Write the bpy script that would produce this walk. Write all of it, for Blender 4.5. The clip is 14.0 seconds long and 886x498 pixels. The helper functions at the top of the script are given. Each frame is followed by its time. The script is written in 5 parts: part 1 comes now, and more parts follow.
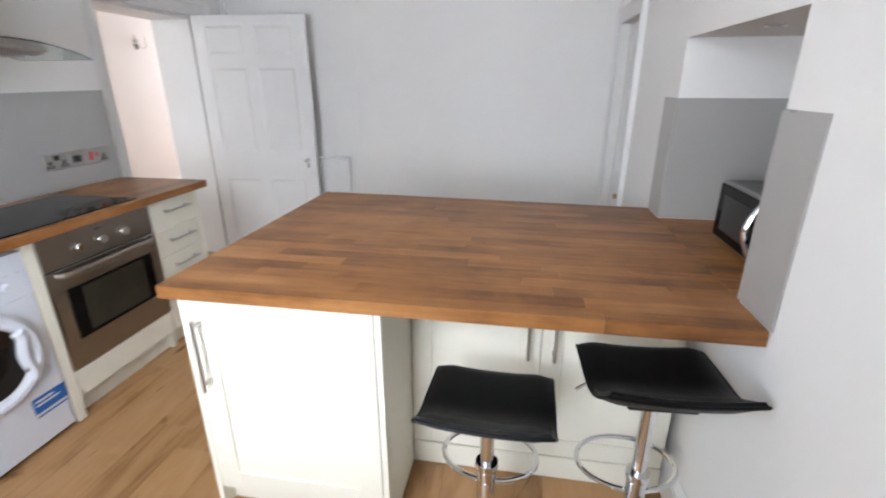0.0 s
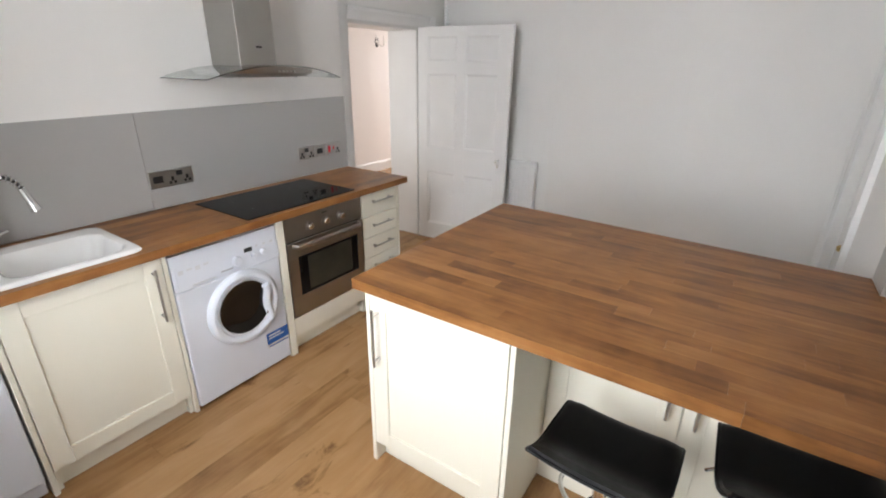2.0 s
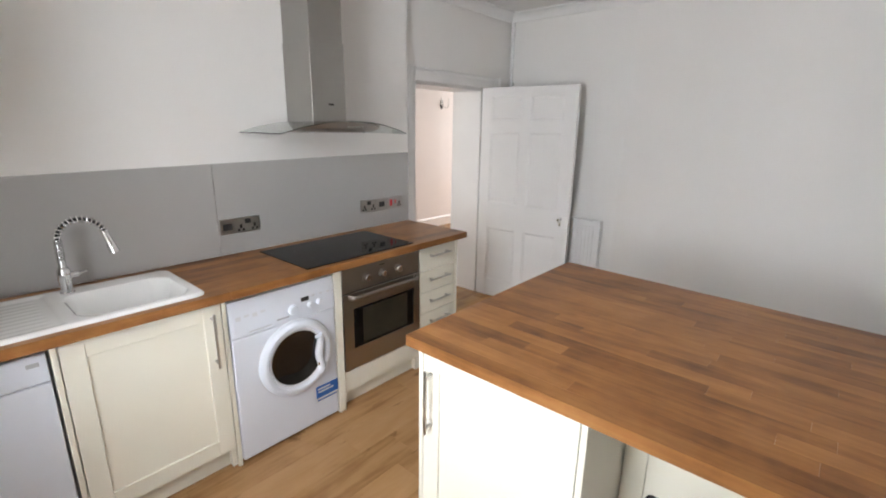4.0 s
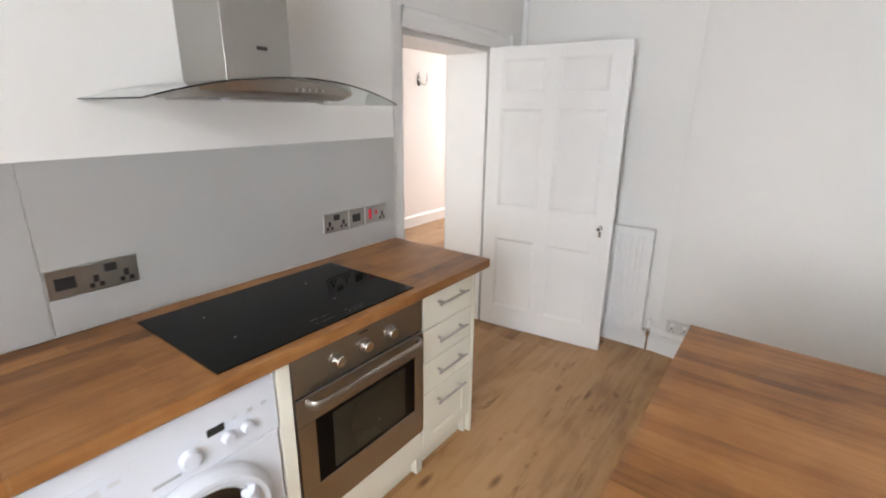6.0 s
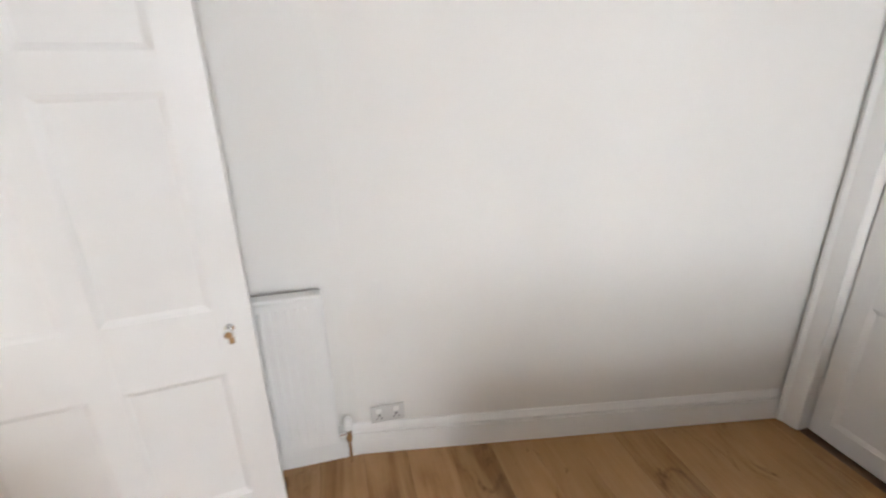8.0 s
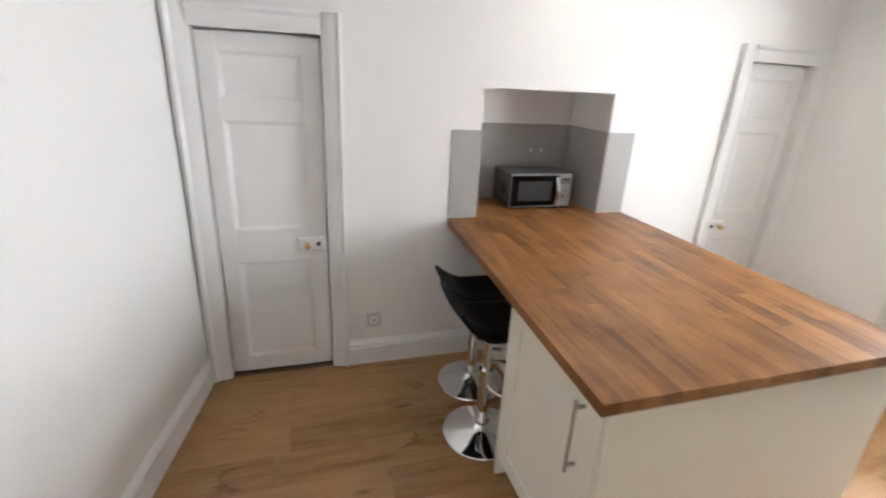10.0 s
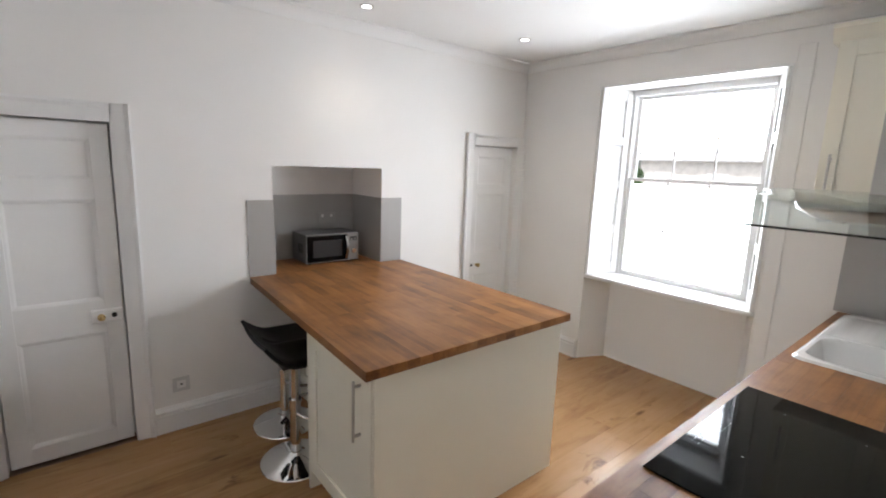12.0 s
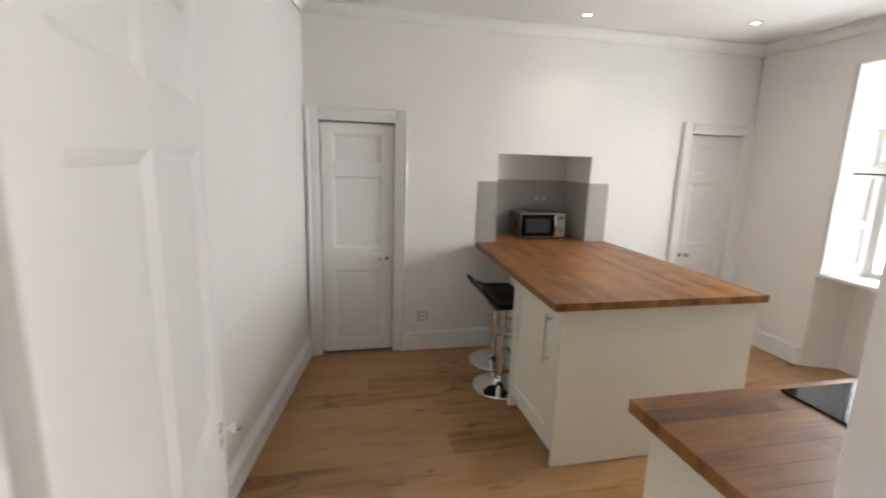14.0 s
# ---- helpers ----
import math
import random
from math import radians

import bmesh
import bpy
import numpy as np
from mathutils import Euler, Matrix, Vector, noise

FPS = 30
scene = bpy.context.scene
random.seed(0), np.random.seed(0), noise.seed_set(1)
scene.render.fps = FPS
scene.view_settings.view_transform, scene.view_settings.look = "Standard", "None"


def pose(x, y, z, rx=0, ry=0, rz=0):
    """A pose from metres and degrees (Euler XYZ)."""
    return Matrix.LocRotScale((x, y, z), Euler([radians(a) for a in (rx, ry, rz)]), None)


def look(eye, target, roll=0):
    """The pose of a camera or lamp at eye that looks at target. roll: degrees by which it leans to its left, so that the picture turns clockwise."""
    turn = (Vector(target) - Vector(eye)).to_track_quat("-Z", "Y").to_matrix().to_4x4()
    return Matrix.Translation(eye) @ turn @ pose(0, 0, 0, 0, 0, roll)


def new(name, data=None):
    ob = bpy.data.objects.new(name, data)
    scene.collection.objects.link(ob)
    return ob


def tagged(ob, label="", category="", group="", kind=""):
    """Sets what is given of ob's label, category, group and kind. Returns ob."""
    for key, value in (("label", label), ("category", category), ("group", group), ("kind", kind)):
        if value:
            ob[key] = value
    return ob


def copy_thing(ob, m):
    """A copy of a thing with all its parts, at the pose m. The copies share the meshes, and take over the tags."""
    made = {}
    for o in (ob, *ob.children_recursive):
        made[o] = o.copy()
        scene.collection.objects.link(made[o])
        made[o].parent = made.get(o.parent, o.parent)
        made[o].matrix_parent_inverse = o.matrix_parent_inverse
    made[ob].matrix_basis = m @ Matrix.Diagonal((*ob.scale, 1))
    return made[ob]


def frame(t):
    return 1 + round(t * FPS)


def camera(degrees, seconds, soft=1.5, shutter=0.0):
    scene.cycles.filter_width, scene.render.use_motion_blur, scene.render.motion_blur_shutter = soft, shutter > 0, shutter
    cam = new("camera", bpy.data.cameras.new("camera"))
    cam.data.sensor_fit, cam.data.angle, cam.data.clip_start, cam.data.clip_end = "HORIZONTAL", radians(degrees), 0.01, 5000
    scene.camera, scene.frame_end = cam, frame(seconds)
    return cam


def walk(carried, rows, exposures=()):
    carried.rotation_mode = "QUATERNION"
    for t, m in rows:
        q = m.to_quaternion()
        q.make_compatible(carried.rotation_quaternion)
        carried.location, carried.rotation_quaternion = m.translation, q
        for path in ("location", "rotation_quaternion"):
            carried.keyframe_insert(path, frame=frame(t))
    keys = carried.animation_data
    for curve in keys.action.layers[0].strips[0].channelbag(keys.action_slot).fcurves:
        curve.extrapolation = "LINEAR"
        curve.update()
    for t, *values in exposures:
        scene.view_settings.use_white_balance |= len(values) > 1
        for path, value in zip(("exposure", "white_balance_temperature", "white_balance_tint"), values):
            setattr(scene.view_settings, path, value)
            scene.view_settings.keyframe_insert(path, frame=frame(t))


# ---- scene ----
cam = camera(87.9, 14.0, soft=1.9, shutter=0.25)
PATH = [
    (0, (2.540, -2.515, 1.467), (2.226, -0.661, 0.787), -0.1),
    (0.5, (2.601, -2.626, 1.499), (1.791, -0.956, 0.753), 0.9),
    (1, (2.579, -2.586, 1.54), (1.589, -1.019, 0.79), 1.2),
    (1.5, (2.61, -2.542, 1.631), (1.608, -0.981, 0.885), 0.9),
    (2, (2.649, -2.552, 1.662), (1.623, -1.006, 0.914), 0.9),
    (2.5, (2.666, -2.576, 1.651), (1.469, -1.16, 0.902), 1.3),
    (3, (2.653, -2.56, 1.642), (1.394, -1.121, 1.054), 1.1),
    (3.2, (2.638, -2.547, 1.637), (1.365, -1.093, 1.121), 1.3),
    (5.5, (2.042, -2.054, 1.592), (0.818, -0.575, 1.033), 0.6),
    (6, (1.664, -1.742, 1.551), (0.522, -0.203, 0.981), 0.7),
    (6.5, (1.378, -1.417, 1.524), (0.378, 0.216, 0.948), 0.7),
    (7, (1.154, -1.044, 1.531), (0.584, 0.764, 0.893), 0.5),
    (7.2, (1.122, -0.877, 1.538), (0.726, 0.968, 0.873), 0.7),
    (9.3, (1.14, 0.445, 1.69), (2.915, 0.965, 0.928), 0.6),
    (9.5, (0.979, 0.52, 1.65), (2.835, 0.695, 0.924), 2.5),
    (10, (0.712, 0.505, 1.667), (2.500, -0.053, 0.971), 3.0),
    (10.5, (0.45, 0.493, 1.661), (2.052, -0.51, 1.009), 2.6),
    (11, (0.282, 0.53, 1.668), (1.755, -0.657, 1.019), 2.3),
    (11.5, (0.203, 0.569, 1.68), (1.691, -0.67, 1.178), 2.2),
    (12, (0.116, 0.609, 1.667), (1.634, -0.644, 1.311), 2.1),
    (12.5, (0.002, 0.678, 1.611), (1.518, -0.577, 1.259), 2.0),
    (13, (-0.113, 0.717, 1.601), (1.439, -0.492, 1.24), 1.9),
    (13.5, (-0.236, 0.738, 1.589), (1.474, -0.231, 1.219), 1.9),
    (14, (-0.438, 0.818, 1.582), (1.485, 0.379, 1.192), 1.8),
]
walk(cam, [(t, look(eye, target, roll)) for t, eye, target, roll in PATH],
     exposures=[(0.0, 0.46, 6080, 10), (1.0, 0.42, 6420, 10), (3.0, 0.29, 6480, 10), (5.5, 0.56, 6380, 10), (6.5, 0.73, 6550, 10), (7.2, 0.74, 6560, 10),
                (9.3, 0.99, 6450, 10), (10.5, 1.00, 6280, 10), (11.5, 0.70, 6150, 10), (12.8, 0.54, 6620, 10), (14.0, 0.54, 6700, 10)])

# ---- world and lights ----
world = bpy.data.worlds.new("sky_world")
scene.world = world
world.use_nodes = True
wn = world.node_tree.nodes
sky = wn.new("ShaderNodeTexSky")
sky.sky_type = "NISHITA"
sky.sun_disc = False
sky.sun_elevation = radians(48)
sky.sun_rotation = radians(20)
sky.air_density = 1.0
sky.dust_density = 3.0
world.node_tree.links.new(sky.outputs[0], wn["Background"].inputs[0])
wn["Background"].inputs[1].default_value = 0.15


def lamp(name, kind, energy, color, m, **sizes):
    data = bpy.data.lights.new(name, kind)
    data.energy, data.color = energy, color
    if kind == "SUN":
        data.angle = radians(sizes["angle"])
    if kind == "AREA":
        data.shape, data.size, data.size_y = "RECTANGLE", sizes["wide"], sizes["high"]
        data.spread = radians(sizes.get("spread", 180))
    if kind == "SPOT":
        data.spot_size, data.spot_blend, data.shadow_soft_size = radians(115), 0.8, 0.03
    ob = new(name, data)
    ob.matrix_world = m
    return ob


# soft sun, high and from the north side of the house, so that none falls through the window
lamp("sun", "SUN", 5.0, (1.0, 0.95, 0.88), look((0, 0, 30), (-8, -14, 0)), angle=3.0)
# daylight of the sky in the window, leaving the view above the meeting rail open
DAY = (0.91, 0.95, 1.0)
lamp("window_daylight_low", "AREA", 21, DAY, look((1.70, -3.30, 1.17), (1.55, 0.0, 1.30)), wide=1.16, high=0.80, spread=155)
lamp("window_daylight_high", "AREA", 16, DAY, look((1.70, -3.30, 2.075), (1.55, 0.0, 1.45)), wide=1.16, high=0.44, spread=155)
lamp("sky_daylight", "AREA", 44, DAY, look((1.70, -4.25, 3.45), (1.70, -1.2, 1.15)), wide=2.6, high=1.3)
lamp("sky_daylight_far", "AREA", 340, DAY, look((1.70, -9.0, 5.2), (1.70, -2.8, 1.5)), wide=8.0, high=4.0)
# the lit downlights of the ceiling; the two at x = 1.1 are unseen, added
for x, y in ((2.805, -0.93), (2.595, -2.157), (1.1, -0.93), (1.1, -2.157)):
    lamp("downlight_beam", "SPOT", 7, (1.0, 0.88, 0.74), look((x, y, 2.612), (x, y + 0.001, 0)))
# fill lamps that brighten the hall, set in added windows out of view
lamp("hall_fill_north", "AREA", 27, (1.0, 0.96, 0.94), look((-1.5, 4.93, 1.6), (-1.6, 2.0, 1.2)), wide=1.1, high=1.5)
lamp("hall_fill_south", "AREA", 15, (1.0, 0.97, 0.92), look((-1.5, -1.30, 1.6), (-1.5, 2.0, 1.2)), wide=1.1, high=1.5)


# ---- materials ----
def material(name, color, rough=0.5, metal=0.0, vary=0.06, scale=6.0, bump=0.0, bump_scale=80.0, spec=0.5, coat=0.0, rand=0.0, emit=0.0, rv=0.2):
    m = bpy.data.materials.new(name)
    m.use_nodes = True
    nt = m.node_tree
    b = nt.nodes["Principled BSDF"]
    b.inputs["Roughness"].default_value = rough
    b.inputs["Metallic"].default_value = metal
    b.inputs["Specular IOR Level"].default_value = spec
    b.inputs["Coat Weight"].default_value = coat
    if emit:
        b.inputs["Emission Color"].default_value = (*color, 1)
        b.inputs["Emission Strength"].default_value = emit
    co = nt.nodes.new("ShaderNodeTexCoord")
    n1 = nt.nodes.new("ShaderNodeTexNoise")
    n1.inputs["Scale"].default_value = scale
    n1.inputs["Detail"].default_value = 5
    nt.links.new(co.outputs["Object"], n1.inputs["Vector"])
    hsv = nt.nodes.new("ShaderNodeHueSaturation")
    hsv.inputs["Color"].default_value = (*color, 1)
    mr = nt.nodes.new("ShaderNodeMapRange")
    mr.inputs["From Min"].default_value, mr.inputs["From Max"].default_value = 0.3, 0.7
    mr.inputs["To Min"].default_value, mr.inputs["To Max"].default_value = 1 - vary, 1 + vary
    nt.links.new(n1.outputs["Fac"], mr.inputs["Value"])
    value = mr.outputs["Result"]
    if rand:
        oi = nt.nodes.new("ShaderNodeObjectInfo")
        r2 = nt.nodes.new("ShaderNodeMapRange")
        r2.inputs["To Min"].default_value, r2.inputs["To Max"].default_value = 1 - rand, 1 + rand
        nt.links.new(oi.outputs["Random"], r2.inputs["Value"])
        mul = nt.nodes.new("ShaderNodeMath")
        mul.operation = "MULTIPLY"
        nt.links.new(value, mul.inputs[0])
        nt.links.new(r2.outputs["Result"], mul.inputs[1])
        value = mul.outputs[0]
    nt.links.new(value, hsv.inputs["Value"])
    nt.links.new(hsv.outputs["Color"], b.inputs["Base Color"])
    n3 = nt.nodes.new("ShaderNodeTexNoise")
    n3.inputs["Scale"].default_value = scale * 2.3
    nt.links.new(co.outputs["Object"], n3.inputs["Vector"])
    r3 = nt.nodes.new("ShaderNodeMapRange")
    r3.inputs["To Min"].default_value, r3.inputs["To Max"].default_value = max(0.02, rough * (1 - rv)), min(1, rough * (1 + rv))
    nt.links.new(n3.outputs["Fac"], r3.inputs["Value"])
    nt.links.new(r3.outputs["Result"], b.inputs["Roughness"])
    if bump:
        n2 = nt.nodes.new("ShaderNodeTexNoise")
        n2.inputs["Scale"].default_value = bump_scale
        n2.inputs["Detail"].default_value = 4
        nt.links.new(co.outputs["Object"], n2.inputs["Vector"])
        bp = nt.nodes.new("ShaderNodeBump")
        bp.inputs["Strength"].default_value = bump
        bp.inputs["Distance"].default_value = 0.002
        nt.links.new(n2.outputs["Fac"], bp.inputs["Height"])
        nt.links.new(bp.outputs["Normal"], b.inputs["Normal"])
    return m


def wood(name, dark, mid, light, axis, rough=0.4, rand=0.5, grain=1.0, knots=0.0, coat=0.0, fineness=0.5, blotch=0.0, relief=0.12, spec=0.5):
    """Wood whose grain runs along the axis (0: x, 1: y); each piece takes its own tone and its own stretch of grain."""
    m = bpy.data.materials.new(name)
    m.use_nodes = True
    nt = m.node_tree
    N, L = nt.nodes, nt.links
    b = N["Principled BSDF"]
    b.inputs["Coat Weight"].default_value = coat
    b.inputs["Coat Roughness"].default_value = 0.25
    b.inputs["Specular IOR Level"].default_value = spec
    geo = N.new("ShaderNodeNewGeometry")
    oi = N.new("ShaderNodeObjectInfo")
    shift = N.new("ShaderNodeVectorMath")
    shift.operation = "SCALE"
    shift.inputs[0].default_value = (37.0, 53.0, 71.0)
    L.new(oi.outputs["Random"], shift.inputs["Scale"])
    add = N.new("ShaderNodeVectorMath")
    L.new(geo.outputs["Position"], add.inputs[0])
    L.new(shift.outputs["Vector"], add.inputs[1])
    mp = N.new("ShaderNodeMapping")
    mp.inputs["Scale"].default_value = (1.5, 26, 26) if axis == 0 else (26, 1.5, 26)
    L.new(add.outputs["Vector"], mp.inputs["Vector"])
    fine = N.new("ShaderNodeTexNoise")
    fine.inputs["Scale"].default_value = 2.2 * grain
    fine.inputs["Detail"].default_value = 8
    fine.inputs["Distortion"].default_value = 0.6
    L.new(mp.outputs["Vector"], fine.inputs["Vector"])
    mp2 = N.new("ShaderNodeMapping")
    mp2.inputs["Scale"].default_value = (1.1, 6, 6) if axis == 0 else (6, 1.1, 6)
    L.new(add.outputs["Vector"], mp2.inputs["Vector"])
    broad = N.new("ShaderNodeTexNoise")
    broad.inputs["Scale"].default_value = 1.6
    broad.inputs["Detail"].default_value = 3
    broad.inputs["Distortion"].default_value = 1.2
    L.new(mp2.outputs["Vector"], broad.inputs["Vector"])
    mix = N.new("ShaderNodeMath")
    mix.operation = "MULTIPLY_ADD"
    mix.inputs[1].default_value, mix.inputs[2].default_value = fineness, 0.0
    L.new(fine.outputs["Fac"], mix.inputs[0])
    mix2 = N.new("ShaderNodeMath")
    mix2.operation = "MULTIPLY_ADD"
    mix2.inputs[1].default_value = 1.0 - fineness
    L.new(broad.outputs["Fac"], mix2.inputs[0])
    L.new(mix.outputs[0], mix2.inputs[2])
    tone = N.new("ShaderNodeMath")
    tone.operation = "MULTIPLY_ADD"
    tone.inputs[1].default_value = rand
    L.new(oi.outputs["Random"], tone.inputs[0])
    off = N.new("ShaderNodeMath")
    off.operation = "SUBTRACT"
    off.inputs[1].default_value = rand / 2
    L.new(mix2.outputs[0], off.inputs[0])
    L.new(off.outputs[0], tone.inputs[2])
    ramp = N.new("ShaderNodeValToRGB")
    e = ramp.color_ramp.elements
    e[0].position, e[0].color = 0.22, (*dark, 1)
    e[1].position, e[1].color = 0.80, (*light, 1)
    em = e.new(0.5)
    em.color = (*mid, 1)
    stain = N.new("ShaderNodeTexNoise")
    stain.inputs["Scale"].default_value = 5.0
    stain.inputs["Detail"].default_value = 5
    stain.inputs["Roughness"].default_value = 0.6
    L.new(geo.outputs["Position"], stain.inputs["Vector"])
    st_off = N.new("ShaderNodeMath")
    st_off.operation = "SUBTRACT"
    st_off.inputs[1].default_value = 0.5
    L.new(stain.outputs["Fac"], st_off.inputs[0])
    st_mix = N.new("ShaderNodeMath")
    st_mix.operation = "MULTIPLY_ADD"
    st_mix.inputs[1].default_value = blotch
    L.new(st_off.outputs[0], st_mix.inputs[0])
    L.new(tone.outputs[0], st_mix.inputs[2])
    L.new(st_mix.outputs[0], ramp.inputs["Fac"])
    color = ramp.outputs["Color"]
    if knots:
        mp3 = N.new("ShaderNodeMapping")
        mp3.inputs["Scale"].default_value = (2.2, 6, 6) if axis == 0 else (6, 2.2, 6)
        L.new(add.outputs["Vector"], mp3.inputs["Vector"])
        kn = N.new("ShaderNodeTexNoise")
        kn.inputs["Scale"].default_value = 1.3
        kn.inputs["Detail"].default_value = 6
        kn.inputs["Roughness"].default_value = 0.65
        kn.inputs["Distortion"].default_value = 0.8
        L.new(mp3.outputs["Vector"], kn.inputs["Vector"])
        kr = N.new("ShaderNodeMapRange")
        kr.inputs["From Min"].default_value, kr.inputs["From Max"].default_value = 0.60, 0.72
        kr.inputs["To Min"].default_value, kr.inputs["To Max"].default_value = 0.0, knots
        L.new(kn.outputs["Fac"], kr.inputs["Value"])
        mp4 = N.new("ShaderNodeMapping")
        mp4.inputs["Scale"].default_value = (1.5, 4.5, 4.5) if axis == 0 else (4.5, 1.5, 4.5)
        L.new(add.outputs["Vector"], mp4.inputs["Vector"])
        wob = N.new("ShaderNodeVectorMath")
        wob.operation = "MULTIPLY_ADD"
        wob.inputs[1].default_value = (0.10, 0.10, 0.10)
        L.new(kn.outputs["Color"], wob.inputs[0])
        L.new(mp4.outputs["Vector"], wob.inputs[2])
        vo = N.new("ShaderNodeTexVoronoi")
        vo.inputs["Scale"].default_value = 1.0
        L.new(wob.outputs["Vector"], vo.inputs["Vector"])
        vr = N.new("ShaderNodeMapRange")
        vr.inputs["From Min"].default_value, vr.inputs["From Max"].default_value = 0.105, 0.03
        vr.inputs["To Min"].default_value, vr.inputs["To Max"].default_value = 0.0, knots
        L.new(vo.outputs["Distance"], vr.inputs["Value"])
        both = N.new("ShaderNodeMath")
        both.operation = "MAXIMUM"
        L.new(kr.outputs["Result"], both.inputs[0])
        L.new(vr.outputs["Result"], both.inputs[1])
        mx = N.new("ShaderNodeMix")
        mx.data_type = "RGBA"
        L.new(both.outputs[0], mx.inputs["Factor"])
        L.new(color, mx.inputs["A"])
        mx.inputs["B"].default_value = (dark[0] * 0.45, dark[1] * 0.42, dark[2] * 0.4, 1)
        color = mx.outputs["Result"]
    L.new(color, b.inputs["Base Color"])
    rr = N.new("ShaderNodeMapRange")
    rr.inputs["To Min"].default_value, rr.inputs["To Max"].default_value = rough * 0.85, rough * 1.15
    L.new(broad.outputs["Fac"], rr.inputs["Value"])
    L.new(rr.outputs["Result"], b.inputs["Roughness"])
    bp = N.new("ShaderNodeBump")
    bp.inputs["Strength"].default_value = relief
    bp.inputs["Distance"].default_value = 0.001
    L.new(fine.outputs["Fac"], bp.inputs["Height"])
    L.new(bp.outputs["Normal"], b.inputs["Normal"])
    return m


def glass_mat(name, color, rough=0.0):
    m = bpy.data.materials.new(name)
    m.use_nodes = True
    b = m.node_tree.nodes["Principled BSDF"]
    b.inputs["Base Color"].default_value = (*color, 1)
    b.inputs["Roughness"].default_value = rough
    b.inputs["Transmission Weight"].default_value = 1.0
    b.inputs["IOR"].default_value = 1.45
    return m


def brushed(name, color, rough, along):
    """Brushed metal, with streaks along an axis."""
    m = material(name, color, rough, 1.0, 0.04, 3.0)
    nt = m.node_tree
    b = nt.nodes["Principled BSDF"]
    co = nt.nodes.new("ShaderNodeTexCoord")
    mp = nt.nodes.new("ShaderNodeMapping")
    s = [900.0, 900.0, 900.0]
    s[along] = 8.0
    mp.inputs["Scale"].default_value = s
    nz = nt.nodes.new("ShaderNodeTexNoise")
    nz.inputs["Scale"].default_value = 1.0
    nt.links.new(co.outputs["Object"], mp.inputs["Vector"])
    nt.links.new(mp.outputs["Vector"], nz.inputs["Vector"])
    bp = nt.nodes.new("ShaderNodeBump")
    bp.inputs["Strength"].default_value = 0.08
    bp.inputs["Distance"].default_value = 0.0005
    nt.links.new(nz.outputs["Fac"], bp.inputs["Height"])
    nt.links.new(bp.outputs["Normal"], b.inputs["Normal"])
    return m


WALL = material("white_wall_paint", (0.81, 0.79, 0.762), 0.75, vary=0.02, scale=1.5, bump=0.15, bump_scale=120)
HALLWALL = material("hall_wall_paint", (0.83, 0.79, 0.77), 0.75, vary=0.02, scale=1.5, bump=0.15, bump_scale=120)
CEIL = material("ceiling_paint", (0.80, 0.79, 0.77), 0.85, vary=0.02, scale=1.2, bump=0.15, bump_scale=90)
GLOSS = material("white_gloss_woodwork", (0.80, 0.79, 0.775), 0.35, vary=0.025, scale=3, bump=0.12, bump_scale=35)
CREAM = material("cream_cabinet_paint", (0.80, 0.77, 0.66), 0.38, vary=0.015, scale=2)
CARC = material("cream_carcass", (0.76, 0.73, 0.63), 0.5, vary=0.02, scale=2)
GREYGLASS = material("grey_back_painted_glass", (0.41, 0.40, 0.385), 0.12, vary=0.02, scale=1.0, spec=0.7)
GREYMATT = material("grey_alcove_panel", (0.38, 0.365, 0.345), 0.3, vary=0.03, scale=1.5)
STEEL = brushed("brushed_stainless_steel", (0.37, 0.335, 0.30), 0.30, 1)
STEELV = brushed("brushed_stainless_steel_upright", (0.41, 0.395, 0.37), 0.33, 2)
CHROME = material("polished_chrome", (0.80, 0.80, 0.80), 0.07, 1.0, 0.01)
NICKEL = material("satin_nickel", (0.55, 0.53, 0.50), 0.30, 1.0, 0.02)
BRASS = material("worn_brass", (0.60, 0.45, 0.22), 0.28, 1.0, 0.1, 30)
BLACKGLASS = material("black_ceramic_glass", (0.003, 0.003, 0.0033), 0.05, vary=0.1, spec=0.14)
SMOKED = material("smoked_drum_glass", (0.010, 0.0085, 0.008), 0.07, vary=0.4, scale=9, spec=0.5)
OVENGLASS = material("dark_oven_window", (0.030, 0.028, 0.020), 0.07, vary=0.25, scale=5, spec=0.5)
BLACKPL = material("black_plastic", (0.02, 0.02, 0.021), 0.35, vary=0.1)
LEATHER = material("black_faux_leather", (0.004, 0.0038, 0.0038), 0.42, vary=0.15, scale=14, bump=0.2, bump_scale=260, spec=0.16)
APPL = material("white_enamel", (0.69, 0.72, 0.785), 0.30, vary=0.008, rv=0.04)
APPLGREY = material("light_grey_plastic", (0.62, 0.63, 0.66), 0.35, vary=0.02)
CERAMIC = material("white_ceramic", (0.82, 0.815, 0.80), 0.15, vary=0.01, coat=0.3)
SILVER = material("silver_plastic", (0.30, 0.295, 0.285), 0.38, 0.6, 0.03)
MWCASE = material("dark_grey_coated_steel", (0.13, 0.128, 0.125), 0.38, 0.4, 0.04)
BLUE = material("blue_sticker", (0.02, 0.12, 0.42), 0.4, vary=0.05)
RED = material("red_switch", (0.65, 0.02, 0.04), 0.35, vary=0.05)
MARK = material("pale_printed_mark", (0.65, 0.65, 0.65), 0.5, vary=0.02)
GREYMARK = material("grey_printed_mark", (0.40, 0.41, 0.44), 0.5, vary=0.02)
PLATE = material("pale_grey_plate", (0.60, 0.59, 0.575), 0.4, 0.0, 0.02)
